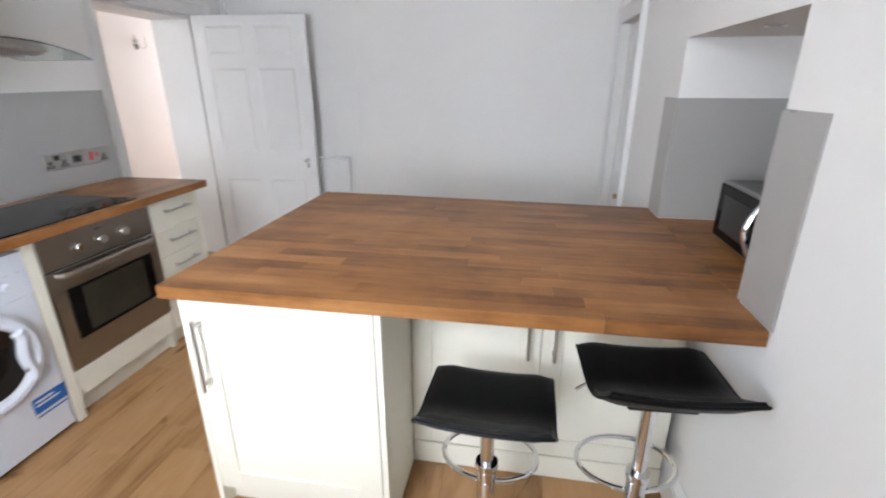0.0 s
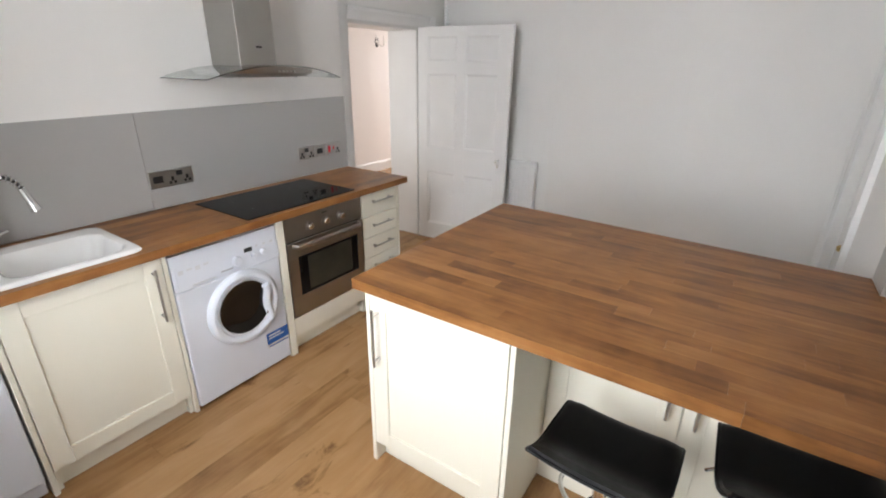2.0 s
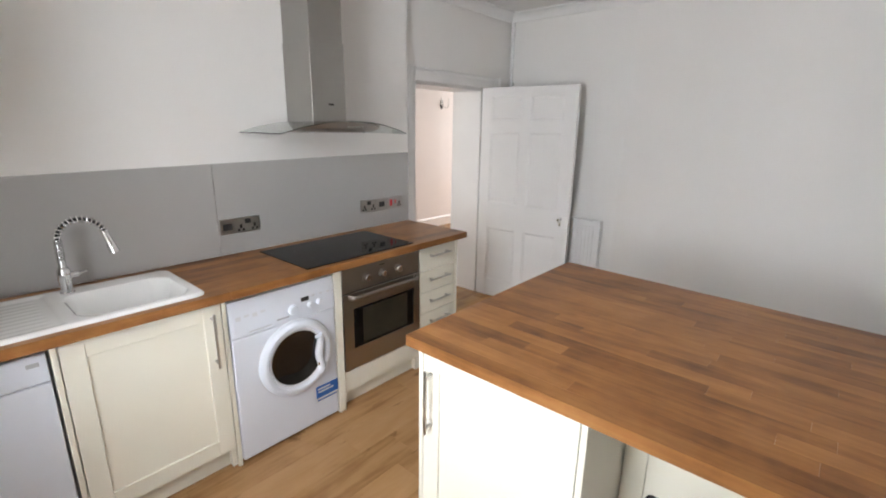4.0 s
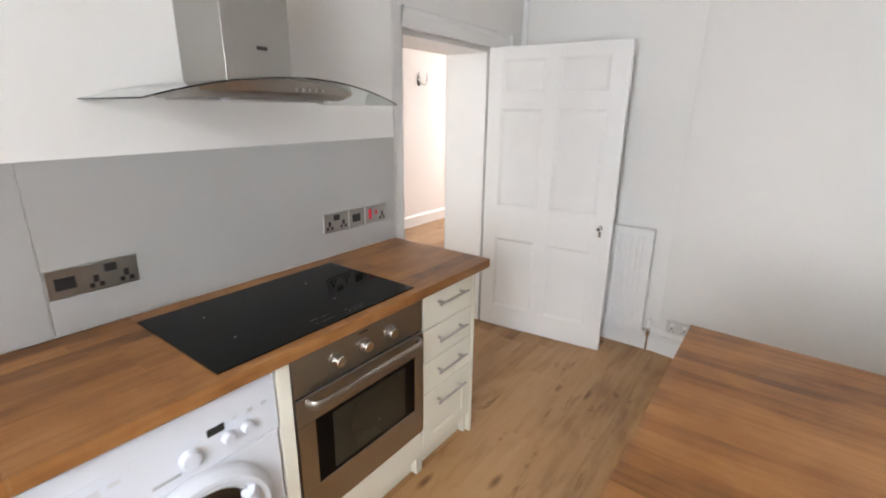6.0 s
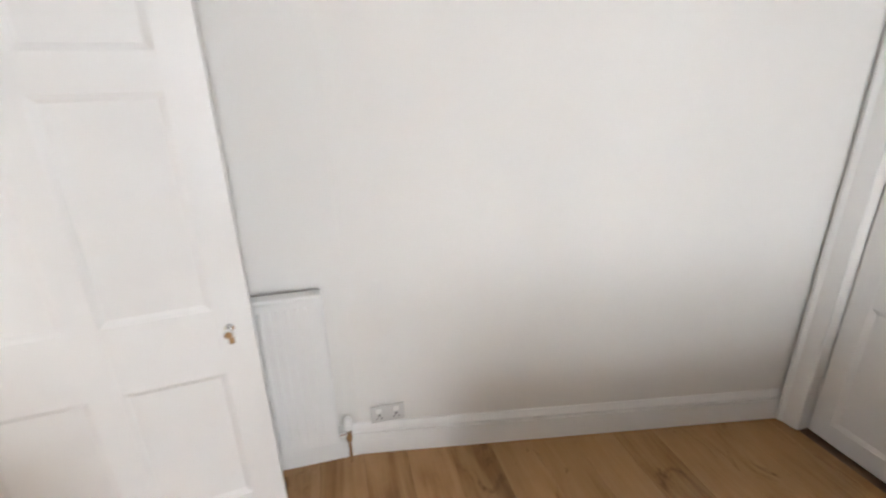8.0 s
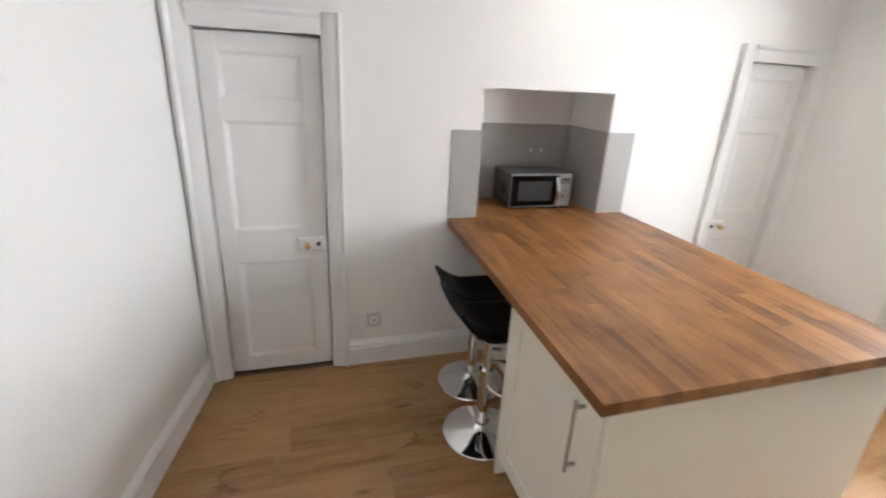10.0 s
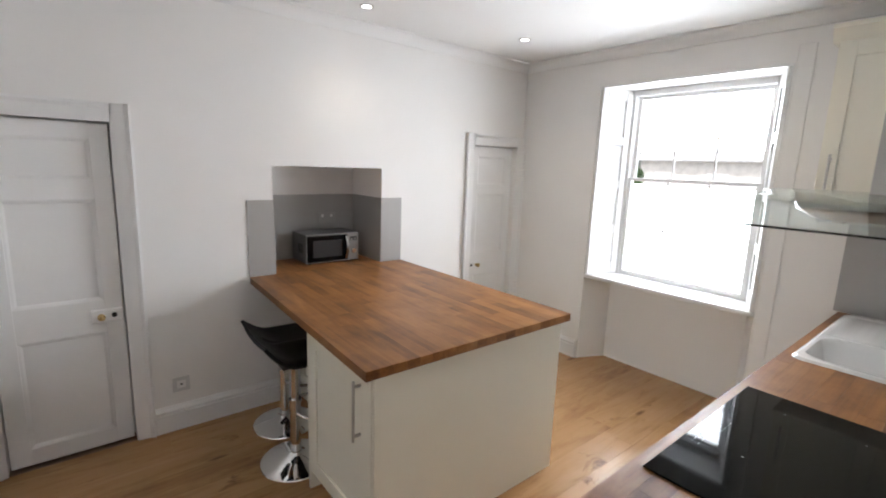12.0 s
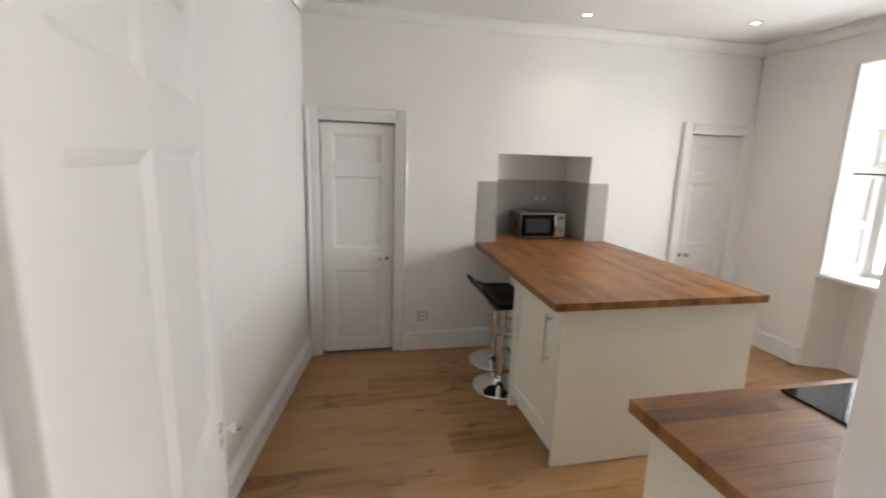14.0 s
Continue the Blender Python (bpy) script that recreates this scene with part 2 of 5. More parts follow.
DIMMARK = material("faint_printed_mark", (0.15, 0.152, 0.155), 0.5, vary=0.1)
WHITEPL = material("white_plastic", (0.78, 0.77, 0.75), 0.35, vary=0.02)
DARKGAP = material("dark_recess", (0.03, 0.028, 0.025), 0.8, vary=0.1)
DRUM = brushed("drum_steel", (0.35, 0.34, 0.33), 0.35, 0)
PANE = glass_mat("window_glass", (1, 1, 1))
HOODGLASS = glass_mat("greenish_hood_glass", (0.86, 0.95, 0.92))
BOWLGLASS = glass_mat("smoked_door_glass", (0.55, 0.50, 0.45))
OAK = ((0.112, 0.042, 0.012), (0.262, 0.112, 0.034), (0.395, 0.190, 0.066))
OAKTOP = wood("oiled_oak_staves", *OAK, 0, 0.38, 0.27, 1.0, fineness=0.36, blotch=0.66, spec=0.30)
OAKTOPY = wood("oiled_oak_staves_counter", *OAK, 1, 0.38, 0.27, 1.0, fineness=0.36, blotch=0.66, spec=0.30)
FLOORWOOD = wood("oak_laminate", (0.225, 0.116, 0.046), (0.380, 0.213, 0.092), (0.440, 0.258, 0.120), 1, 0.25, 0.22, 0.7, knots=0.75, fineness=0.32, blotch=0.28, relief=0.0, spec=0.40)
FLOORSIDE = material("laminate_core", (0.16, 0.09, 0.045), 0.6)
BULB = material("downlight_lens", (1.0, 0.98, 0.95), 0.4, emit=6.0)
STONE = material("pale_stone_facade", (0.64, 0.62, 0.58), 0.85, vary=0.12, scale=3, bump=0.4, bump_scale=20)
SLATE = material("slate_roof", (0.50, 0.505, 0.52), 0.6, vary=0.2, scale=4)
LEAF = material("tree_leaves", (0.09, 0.16, 0.05), 0.55, vary=0.3, scale=2)
BARK = material("tree_bark", (0.12, 0.085, 0.06), 0.9, vary=0.25, scale=5)
# pale colour stands in for glare washing out the distant dark panes
GLAREPANE = material("glare_washed_pane", (0.55, 0.55, 0.55), 0.4, vary=0.05)
GROUND = material("outside_paving", (0.30, 0.29, 0.28), 0.9, vary=0.15, scale=0.6)


# ---- mesh helpers ----
ORIGIN = {}


def box(bm, x0, x1, y0, y1, z0, z1, bev=0.0, seg=1):
    r = bmesh.ops.create_cube(bm, size=1.0)
    vs = r["verts"]
    for v in vs:
        v.co = Vector(((x0 + x1) / 2 + v.co.x * (x1 - x0), (y0 + y1) / 2 + v.co.y * (y1 - y0), (z0 + z1) / 2 + v.co.z * (z1 - z0)))
    if bev:
        es = list({e for v in vs for e in v.link_edges})
        bmesh.ops.bevel(bm, geom=es, offset=bev, segments=seg, affect="EDGES", profile=0.5)
    return bm


def rod(bm, a, b, r, r2=None, seg=20):
    a, b = Vector(a), Vector(b)
    d = b - a
    m = Matrix.Translation((a + b) / 2) @ d.to_track_quat("Z", "Y").to_matrix().to_4x4()
    bmesh.ops.create_cone(bm, cap_ends=True, segments=seg, radius1=r, radius2=r if r2 is None else r2, depth=d.length, matrix=m)
    return bm


def tube(bm, pts, r, seg=10, closed=False):
    pts = [Vector(p) for p in pts]
    n = len(pts)
    rings = []
    up = None
    for i, p in enumerate(pts):
        t = (pts[(i + 1) % n] - pts[i - 1]) if closed or 0 < i < n - 1 else (pts[1] - pts[0] if i == 0 else pts[-1] - pts[-2])
        t.normalize()
        if up is None:
            up = t.orthogonal().normalized()
        up = (up - t * up.dot(t)).normalized()
        side = t.cross(up)
        rings.append([bm.verts.new(p + r * (math.cos(k * math.tau / seg) * up + math.sin(k * math.tau / seg) * side)) for k in range(seg)])
    for i in range(n if closed else n - 1):
        a, b = rings[i], rings[(i + 1) % n]
        for k in range(seg):
            bm.faces.new((a[k], a[(k + 1) % seg], b[(k + 1) % seg], b[k]))
    if not closed:
        bm.faces.new(rings[0][::-1])
        bm.faces.new(rings[-1])
    return bm


def lathe(bm, prof, m=Matrix(), seg=32):
    """Turn a profile of (radius, height) round z, then lay it by m."""
    rings = []
    for r, z in prof:
        if r < 1e-6:
            rings.append([bm.verts.new(m @ Vector((0, 0, z)))])
        else:
            rings.append([bm.verts.new(m @ Vector((r * math.cos(k * math.tau / seg), r * math.sin(k * math.tau / seg), z))) for k in range(seg)])
    for a, b in zip(rings, rings[1:]):
        for k in range(seg):
            k2 = (k + 1) % seg
            f = [a[k % len(a)], a[k2 % len(a)], b[k2 % len(b)], b[k % len(b)]]
            f = list(dict.fromkeys(f))
            if len(f) > 2:
                bm.faces.new(f)
    return bm


def prism(bm, outline, m, length):
    """Push a flat outline (u, v) along the third axis of m."""
    a = [bm.verts.new(m @ Vector((u, v, 0))) for u, v in outline]
    b = [bm.verts.new(m @ Vector((u, v, length))) for u, v in outline]
    n = len(outline)
    for i in range(n):
        bm.faces.new((a[i], a[(i + 1) % n], b[(i + 1) % n], b[i]))
    bm.faces.new(a[::-1])
    bm.faces.new(b)
    return bm


def mesh_of(name, bm, mat, smooth=False):
    bmesh.ops.recalc_face_normals(bm, faces=bm.faces)
    me = bpy.data.meshes.new(name)
    bm.to_mesh(me)
    bm.free()
    me.materials.append(mat)
    if smooth:
        me.polygons.foreach_set("use_smooth", [True] * len(me.polygons))
        me.set_sharp_from_angle(angle=radians(35))
    return me


def thing(name, at, label, category, group="", kind=""):
    ob = new(name)
    ob.empty_display_size = 0.1
    ob.location = at
    ORIGIN[ob] = Vector(at)
    return tagged(ob, label, category, group, kind)


def part(name, bm, mat, parent, label="", smooth=False):
    """One mesh, given in the place's coordinates, under a thing or a part."""
    top = parent
    while top.parent:
        top = top.parent
    bmesh.ops.translate(bm, verts=bm.verts, vec=-ORIGIN.get(top, Vector()))
    ob = new(name, mesh_of(name, bm, mat, smooth))
    ob.parent = parent
    return tagged(ob, label)


def local_thing(name, label, category, group="", kind=""):
    """A thing built round its own origin, to be set down later."""
    ob = thing(name, (0, 0, 0), label, category, group, kind)
    return ob


def shell(name, bm, mat, label="", smooth=False):
    ob = new(name, mesh_of(name, bm, mat, smooth))
    ORIGIN[ob] = Vector()
    return tagged(ob, label, kind="structure")


B = bmesh.new

# ---- plan ----
XE, YN, YS, ZC = 3.15, 1.40, -2.85, 2.62     # east, north and south walls, ceiling
XN, YE = 1.15, 1.068                         # where the north wall bends, and its east end
TW = 0.40                                    # west wall's thickness
DY0, DY1, DZ = 0.12, 1.13, 1.985              # doorway in the west wall
WX0, WX1, WZ0, WZ1 = 1.055, 2.355, 0.785, 2.352  # window
PY0, PY1, PZ = 0.40, 0.96, 1.83             # cupboard door in the east wall
QY0, QY1, QZ = -2.76, -2.21, 1.86            # second cupboard door
NY0, NY1, NZ0, NZ1, NX = -1.265, -0.44, 0.87, 1.63, 3.60   # alcove
TOP = 0.91
XW = 0.045                                   # face of the wall behind the units, which stands proud of the doorway's

bm = B()
box(bm, -TW, 0, YS - 0.4, DY0, 0, ZC)
box(bm, -0.002, XW, YS - 0.2, 0.012, 0, ZC, 0.004)
box(bm, -TW, 0, DY1, YN + 0.3, 0, ZC)
box(bm, -TW, 0, DY0, DY1, DZ, ZC)
shell("wall_west", bm, WALL, "white painted plaster wall with a doorway to the hall")
bm = B()
prism(bm, [(0, YN), (XN, YN), (XE, YE), (XE, YN + 0.3), (0, YN + 0.3)], Matrix(), ZC)
shell("wall_north", bm, WALL, "plain white painted plaster wall")
bm = B()
X2 = XE + 0.6
box(bm, XE, X2, PY1, YN + 0.3, 0, ZC)
box(bm, XE, X2, PY0, PY1, PZ, ZC)
box(bm, XE + 0.10, X2, PY0, PY1, 0, PZ)
box(bm, XE, X2, NY1, PY0, 0, ZC)
box(bm, XE, X2, NY0, NY1, NZ1, ZC)
box(bm, XE, X2, NY0, NY1, 0, NZ0)
box(bm, NX, X2, NY0, NY1, NZ0, NZ1)
box(bm, XE, X2, QY1, NY0, 0, ZC)
box(bm, XE, X2, QY0, QY1, QZ, ZC)
box(bm, XE + 0.10, X2, QY0, QY1, 0, QZ)
box(bm, XE, X2, YS - 0.4, QY0, 0, ZC)
shell("wall_east", bm, WALL, "white painted plaster wall with an alcove and two cupboard doors")
bm = B()
YB = YS - 0.40
GX0, GX1 = WX0 + 0.11, WX1 - 0.11            # sash opening behind the splayed reveals
box(bm, 0, WX0, YB, YS, 0, ZC)
box(bm, WX1, XE, YB, YS, 0, ZC)
box(bm, WX0, WX1, YB, YS, WZ1, ZC)
box(bm, WX0, WX1, YB, YS - 0.26, 0, WZ0 - 0.03)
for sx, gx in ((WX0, GX0), (WX1, GX1)):
    prism(bm, [(sx, YS - 0.02), (gx, YS - 0.26), (gx, YB), (sx, YB)], Matrix(), WZ1)
shell("wall_south", bm, WALL, "white painted plaster wall with a deep window recess")
bm = B()
box(bm, -TW, XE + 0.6, YB, YN + 0.3, ZC, ZC + 0.2)
shell("ceiling", bm, CEIL, "flat white painted ceiling with downlights")

# coved cornice between walls and ceiling
cove = [(0, 0), (0, -0.075), (0.012, -0.075), (0.02, -0.045), (0.045, -0.02), (0.075, -0.012), (0.075, 0)]


def run_of(profile, p, q, inward):
    """A moulding from p to q; profile u goes inward, v up."""
    p, q, n = Vector(p), Vector(q), Vector(inward)
    d = (q - p).normalized()
    m = Matrix((n, Vector((0, 0, 1)), d)).transposed().to_4x4()
    m.translation = p
    return prism(B(), profile, m, (q - p).length)


e = 0.001
nb = Vector((YE - YN, -(XE - XN), 0)).normalized()
shell("trim_cornice_north_1", run_of(cove, (0, YN - e, ZC - e), (XN, YN - e, ZC - e), (0, -1, 0)), CEIL, smooth=True)
shell("trim_cornice_north_2", run_of(cove, (XN, YN - e, ZC - e), (XE, YE - e, ZC - e), nb), CEIL, smooth=True)
shell("trim_cornice_east", run_of(cove, (XE - e, YE, ZC - e), (XE - e, YS, ZC - e), (-1, 0, 0)), CEIL, smooth=True)
shell("trim_cornice_south", run_of(cove, (0, YS + e, ZC - e), (XE, YS + e, ZC - e), (0, 1, 0)), CEIL, smooth=True)
shell("trim_cornice_west", run_of(cove, (e, 0.013, ZC - e), (e, YN, ZC - e), (1, 0, 0)), CEIL, smooth=True)
shell("trim_cornice_units", run_of(cove, (XW + e, YS, ZC - e), (XW + e, 0.012, ZC - e), (1, 0, 0)), CEIL, smooth=True)

# skirting
skirt = [(0, 0), (0.020, 0), (0.020, 0.112), (0.012, 0.115), (0.012, 0.121), (0.024, 0.127), (0.024, 0.138), (0.012, 0.148), (0.007, 0.160), (0, 0.162)]
shell("baseboard_north_1", run_of(skirt, (0.0, YN - e, 0.001), (XN, YN - e, 0.001), (0, -1, 0)), GLOSS, "white gloss moulded skirting", True)
shell("baseboard_north_2", run_of(skirt, (XN, YN - e, 0.001), (XE - 0.03, YE + 0.03 * (YN - YE) / (XE - XN) - e, 0.001), nb), GLOSS, "white gloss moulded skirting", True)
shell("baseboard_east_1", run_of(skirt, (XE - e, 0.302, 0.001), (XE - e, -2.10, 0.001), (-1, 0, 0)), GLOSS, "white gloss moulded skirting", True)
shell("baseboard_south", run_of(skirt, (XE, YS + e, 0.001), (WX1 + 0.02, YS + e, 0.001), (0, 1, 0)), GLOSS, "white gloss moulded skirting", True)
shell("baseboard_west", run_of(skirt, (e, 1.235, 0.001), (e, YN - 0.022, 0.001), (1, 0, 0)), GLOSS, "white gloss moulded skirting", True)

# architraves
arch = [(0, 0), (0, 0.028), (0.012, 0.032), (0.024, 0.026), (0.030, 0.020), (0.075, 0.016), (0.085, 0.010), (0.095, 0.008), (0.095, 0)]


def architrave(name, axis, wall, a, b, top, face):
    """Moulded frame on a wall round the opening a..b, up to top. axis: the wall's normal axis; face: +1 or -1."""
    bm = B()
    w = 0.095

    def post(edge, out):
        pts = [(edge + out * (w - u), wall + face * (v + 0.001)) for u, v in arch]
        if axis == "x":
            pts = [(q, p) for p, q in pts]
        prism(bm, pts, Matrix.Translation((0, 0, 0.002)), top + w - 0.002)

    post(a, -1)
    post(b, 1)
    pts = [(wall + face * (v + 0.001), top + w - u) for u, v in arch]
    if axis == "x":
        vs0 = [bm.verts.new((p, a, q)) for p, q in pts]
        vs1 = [bm.verts.new((p, b, q)) for p, q in pts]
    else:
        vs0 = [bm.verts.new((a, p, q)) for p, q in pts]
        vs1 = [bm.verts.new((b, p, q)) for p, q in pts]
    n = len(pts)
    for i in range(n):
        bm.faces.new((vs0[i], vs0[(i + 1) % n], vs1[(i + 1) % n], vs1[i]))
    return shell(name, bm, GLOSS, "white gloss moulded door surround", True)


architrave("trim_doorway", "x", 0, DY0, DY1 + 0.005, DZ - 0.03, 1)
architrave("trim_cupboard_1", "x", XE, PY0, PY1, PZ, -1)
architrave("trim_cupboard_2", "x", XE, QY0, QY1, QZ, -1)

# door lining of the doorway, with its stop
bm = B()
for y0, y1 in ((DY0, DY0 + 0.02), (DY1 - 0.02, DY1)):
    box(bm, -TW - 0.005, -0.001, y0 + 0.0005, y1 - 0.0005, 0.002, DZ - 0.001)
box(bm, -TW - 0.005, -0.001, DY0 + 0.02, DY1 - 0.02, DZ - 0.02, DZ - 0.001)
box(bm, -TW - 0.004, -0.070, 1.062, DY1 - 0.0205, 0.002, DZ - 0.021, 0.002)
box(bm, -0.20, -0.06, DY0 + 0.0205, DY0 + 0.035, 0.002, DZ - 0.021)
box(bm, -TW - 0.004, -0.070, DY0 + 0.0355, 1.0615, 1.936, DZ - 0.0205, 0.002)
shell("trim_door_lining", bm, GLOSS, "white gloss door lining")


def panel_door(name, w, h, t, panels, label, groove=0.012):
    """A panelled door leaf: hinge edge at x = 0, faces at y = 0 and t, foot at z = 0."""
    d = local_thing(name, label, "door", kind="structure")
    bm = B()
    cols = sorted({(p[0], p[1]) for p in panels})
    edges = [0.0] + [q for c in cols for q in c] + [w]
    for i in range(0, len(edges), 2):
        box(bm, edges[i], edges[i + 1], 0, t, 0, h, 0.002)
    for c in cols:
        zs = [0.0] + [q for p in sorted(panels, key=lambda p: p[2]) if (p[0], p[1]) == c for q in p[2:]] + [h]
        for i in range(0, len(zs), 2):
            box(bm, c[0] - 0.001, c[1] + 0.001, 0.0004, t - 0.0004, zs[i], zs[i + 1])
    part("leaf_frame", bm, GLOSS, d)
    for x0, x1, z0, z1 in panels:
        p = part("panel", box(B(), x0 - 0.004, x1 + 0.004, groove, t - groove, z0 - 0.004, z1 + 0.004), GLOSS, d)
        bm = B()
        for ya, yb in ((groove, 0.002), (t - groove, t - 0.002)):
            o = [(x0, z0), (x1, z0), (x1, z1), (x0, z1)]
            k = 0.020
            i_ = [(x0 + k, z0 + k), (x1 - k, z0 + k), (x1 - k, z1 - k), (x0 + k, z1 - k)]
            j_ = [(x0 + k * 0.5, z0 + k * 0.5), (x1 - k * 0.5, z0 + k * 0.5), (x1 - k * 0.5, z1 - k * 0.5), (x0 + k * 0.5, z1 - k * 0.5)]
            yo = yb
            ym = yb + (ya - yb) * 0.35
            yi = ya + (yb - ya) * 0.08
            A = [bm.verts.new((x, yo, z)) for x, z in o]
            M = [bm.verts.new((x, ym, z)) for x, z in j_]
            I = [bm.verts.new((x, yi, z)) for x, z in i_]
            for r0, r1 in ((A, M), (M, I)):
                for q in range(4):
                    bm.faces.new((r0[q], r0[(q + 1) % 4], r1[(q + 1) % 4], r1[q]))
        part("moulding", bm, GLOSS, p)
    return d

# strike plate on the doorway's lining
part("strike_plate", box(B(), -0.055, -0.020, DY0 + 0.0195, DY0 + 0.0215, 0.93, 1.03, 0.0005), NICKEL, bpy.data.objects["trim_door_lining"], "satin metal strike plate")
bm = B()
box(bm, -TW, -TW + 0.05, DY0 + 0.021, DY1 - 0.021, 0.0005, 0.008, 0.003)
shell("trim_threshold", bm, NICKEL, "metal threshold strip between kitchen and hall floors")

# ---- doors ----
COLS, ROWS = ((0.098, 0.392), (0.478, 0.782)), ((1.675, 1.880), (0.920, 1.575), (0.160, 0.685))
hall_door = panel_door("door_1", 0.893, 1.955, 0.042, [(*c, *r) for r in ROWS for c in COLS],
                       "white gloss six-panel door standing open against the wall")
knob = part("knob", lathe(B(), [(0, -0.052), (0.012, -0.052), (0.017, -0.042), (0.014, -0.03), (0.006, -0.026), (0.006, -0.004), (0.016, -0.003), (0.016, 0.0)],
                          Matrix.Translation((0.820, 0, 0.85)) @ Matrix.Rotation(radians(-90), 4, "X")), CHROME, hall_door, "small chrome knob", True)
part("keyhole_plate", box(B(), 0.811, 0.829, -0.002, 0.0005, 0.79, 0.825, 0.002), CHROME, hall_door)
for z in (0.25, 1.0, 1.72):
    part("hinge", rod(B(), (-0.004, 0.046, z - 0.045), (-0.004, 0.046, z + 0.045), 0.006, seg=12), NICKEL, hall_door)
hall_door.matrix_world = pose(-0.045, 1.052, 0.006, 0, 0, 6.0)


def cupboard_door(name, w, h, panels, label, knob_z, x, y, far=False):
    """A closed cupboard door facing west; far puts the knob at its north edge."""
    d = panel_door(name, w, h, 0.035, panels, label, 0.010)
    kx = (lambda u: w - u) if far else (lambda u: u)
    m = Matrix.Translation((kx(0.105), 0, knob_z)) @ Matrix.Rotation(radians(-90), 4, "X")
    part("lock_box", box(B(), min(kx(0.004), kx(0.150)), max(kx(0.004), kx(0.150)), -0.020, 0.001, knob_z - 0.035, knob_z + 0.035, 0.003), GLOSS, d)
    part("knob", lathe(B(), [(0, -0.064), (0.010, -0.063), (0.018, -0.056), (0.019, -0.046), (0.010, -0.036), (0.007, -0.022), (0.014, -0.0205), (0.0, -0.0205)], m), BRASS, d, "worn brass knob", True)
    part("keyhole_plate", rod(B(), (kx(0.045), -0.024, knob_z), (kx(0.045), -0.019, knob_z), 0.013, seg=16), BLACKPL, d)
    for z in (0.25, h - 0.3):
        part("hinge", rod(B(), (kx(w - 0.002), -0.004, z - 0.04), (kx(w - 0.002), -0.004, z + 0.04), 0.005, seg=10), GLOSS, d)
    d.matrix_world = Matrix.Translation((x, y, 0.006)) @ Matrix(((0, 1, 0, 0), (1, 0, 0, 0), (0, 0, 1, 0), (0, 0, 0, 1)))
    return d


cupboard_door("door_2", PY1 - PY0 - 0.016, PZ - 0.018,
              [(0.085, 0.460, 1.52, 1.735), (0.085, 0.460, 0.86, 1.42), (0.085, 0.460, 0.09, 0.68)],
              "white gloss three-panel cupboard door, closed", 0.775, XE + 0.045, PY0 + 0.008)
cupboard_door("door_3", QY1 - QY0 - 0.016, QZ - 0.014,
              [(0.085, 0.445, 1.50, 1.76), (0.085, 0.445, 0.86, 1.42), (0.085, 0.445, 0.10, 0.66)],
              "white gloss narrow cupboard door, closed", 0.76, XE + 0.045, QY0 + 0.008, True)

# ---- window ----
win = thing("window_1", (1.69, YB, WZ0), "tall white painted sash window with panelled shutters", "window", kind="structure")
GY = YS - 0.33
bm = B()
for x0, x1 in ((GX0, GX0 + 0.045), (GX1 - 0.045, GX1)):
    box(bm, x0, x1, GY - 0.06, GY + 0.05, WZ0, WZ1, 0.003)
box(bm, GX0 + 0.045, GX1 - 0.045, GY - 0.06, GY + 0.05, WZ1 - 0.06, WZ1, 0.003)
part("window_frame", bm, GLOSS, win)
ZM = 1.60


def sash(name, y, z0, z1, bottom):
    s = B()
    x0, x1 = GX0 + 0.046, GX1 - 0.046
    box(s, x0, x0 + 0.03, y - 0.02, y + 0.02, z0, z1, 0.003)
    box(s, x1 - 0.03, x1, y - 0.02, y + 0.02, z0, z1, 0.003)
    box(s, x0 + 0.03, x1 - 0.03, y - 0.02, y + 0.02, z0, z0 + bottom, 0.003)
    box(s, x0 + 0.03, x1 - 0.03, y - 0.02, y + 0.02, z1 - 0.026, z1, 0.003)
    ob = part(name, s, GLOSS, win)
    for k in (1, 2):
        x = x0 + 0.03 + (x1 - x0 - 0.06) * k / 3
        part("glazing_bar", box(B(), x - 0.006, x + 0.006, y - 0.010, y + 0.010, z0 + bottom, z1 - 0.026), GLOSS, ob)
    zz = (z0 + z1) / 2
    part("glazing_bar", box(B(), x0 + 0.03, x1 - 0.03, y - 0.009, y + 0.009, zz - 0.006, zz + 0.006), GLOSS, ob)
    g = part("pane", box(B(), x0 + 0.028, x1 - 0.028, y - 0.002, y + 0.002, z0 + bottom - 0.002, z1 - 0.024), PANE, ob)
    g.visible_shadow = False
    return ob


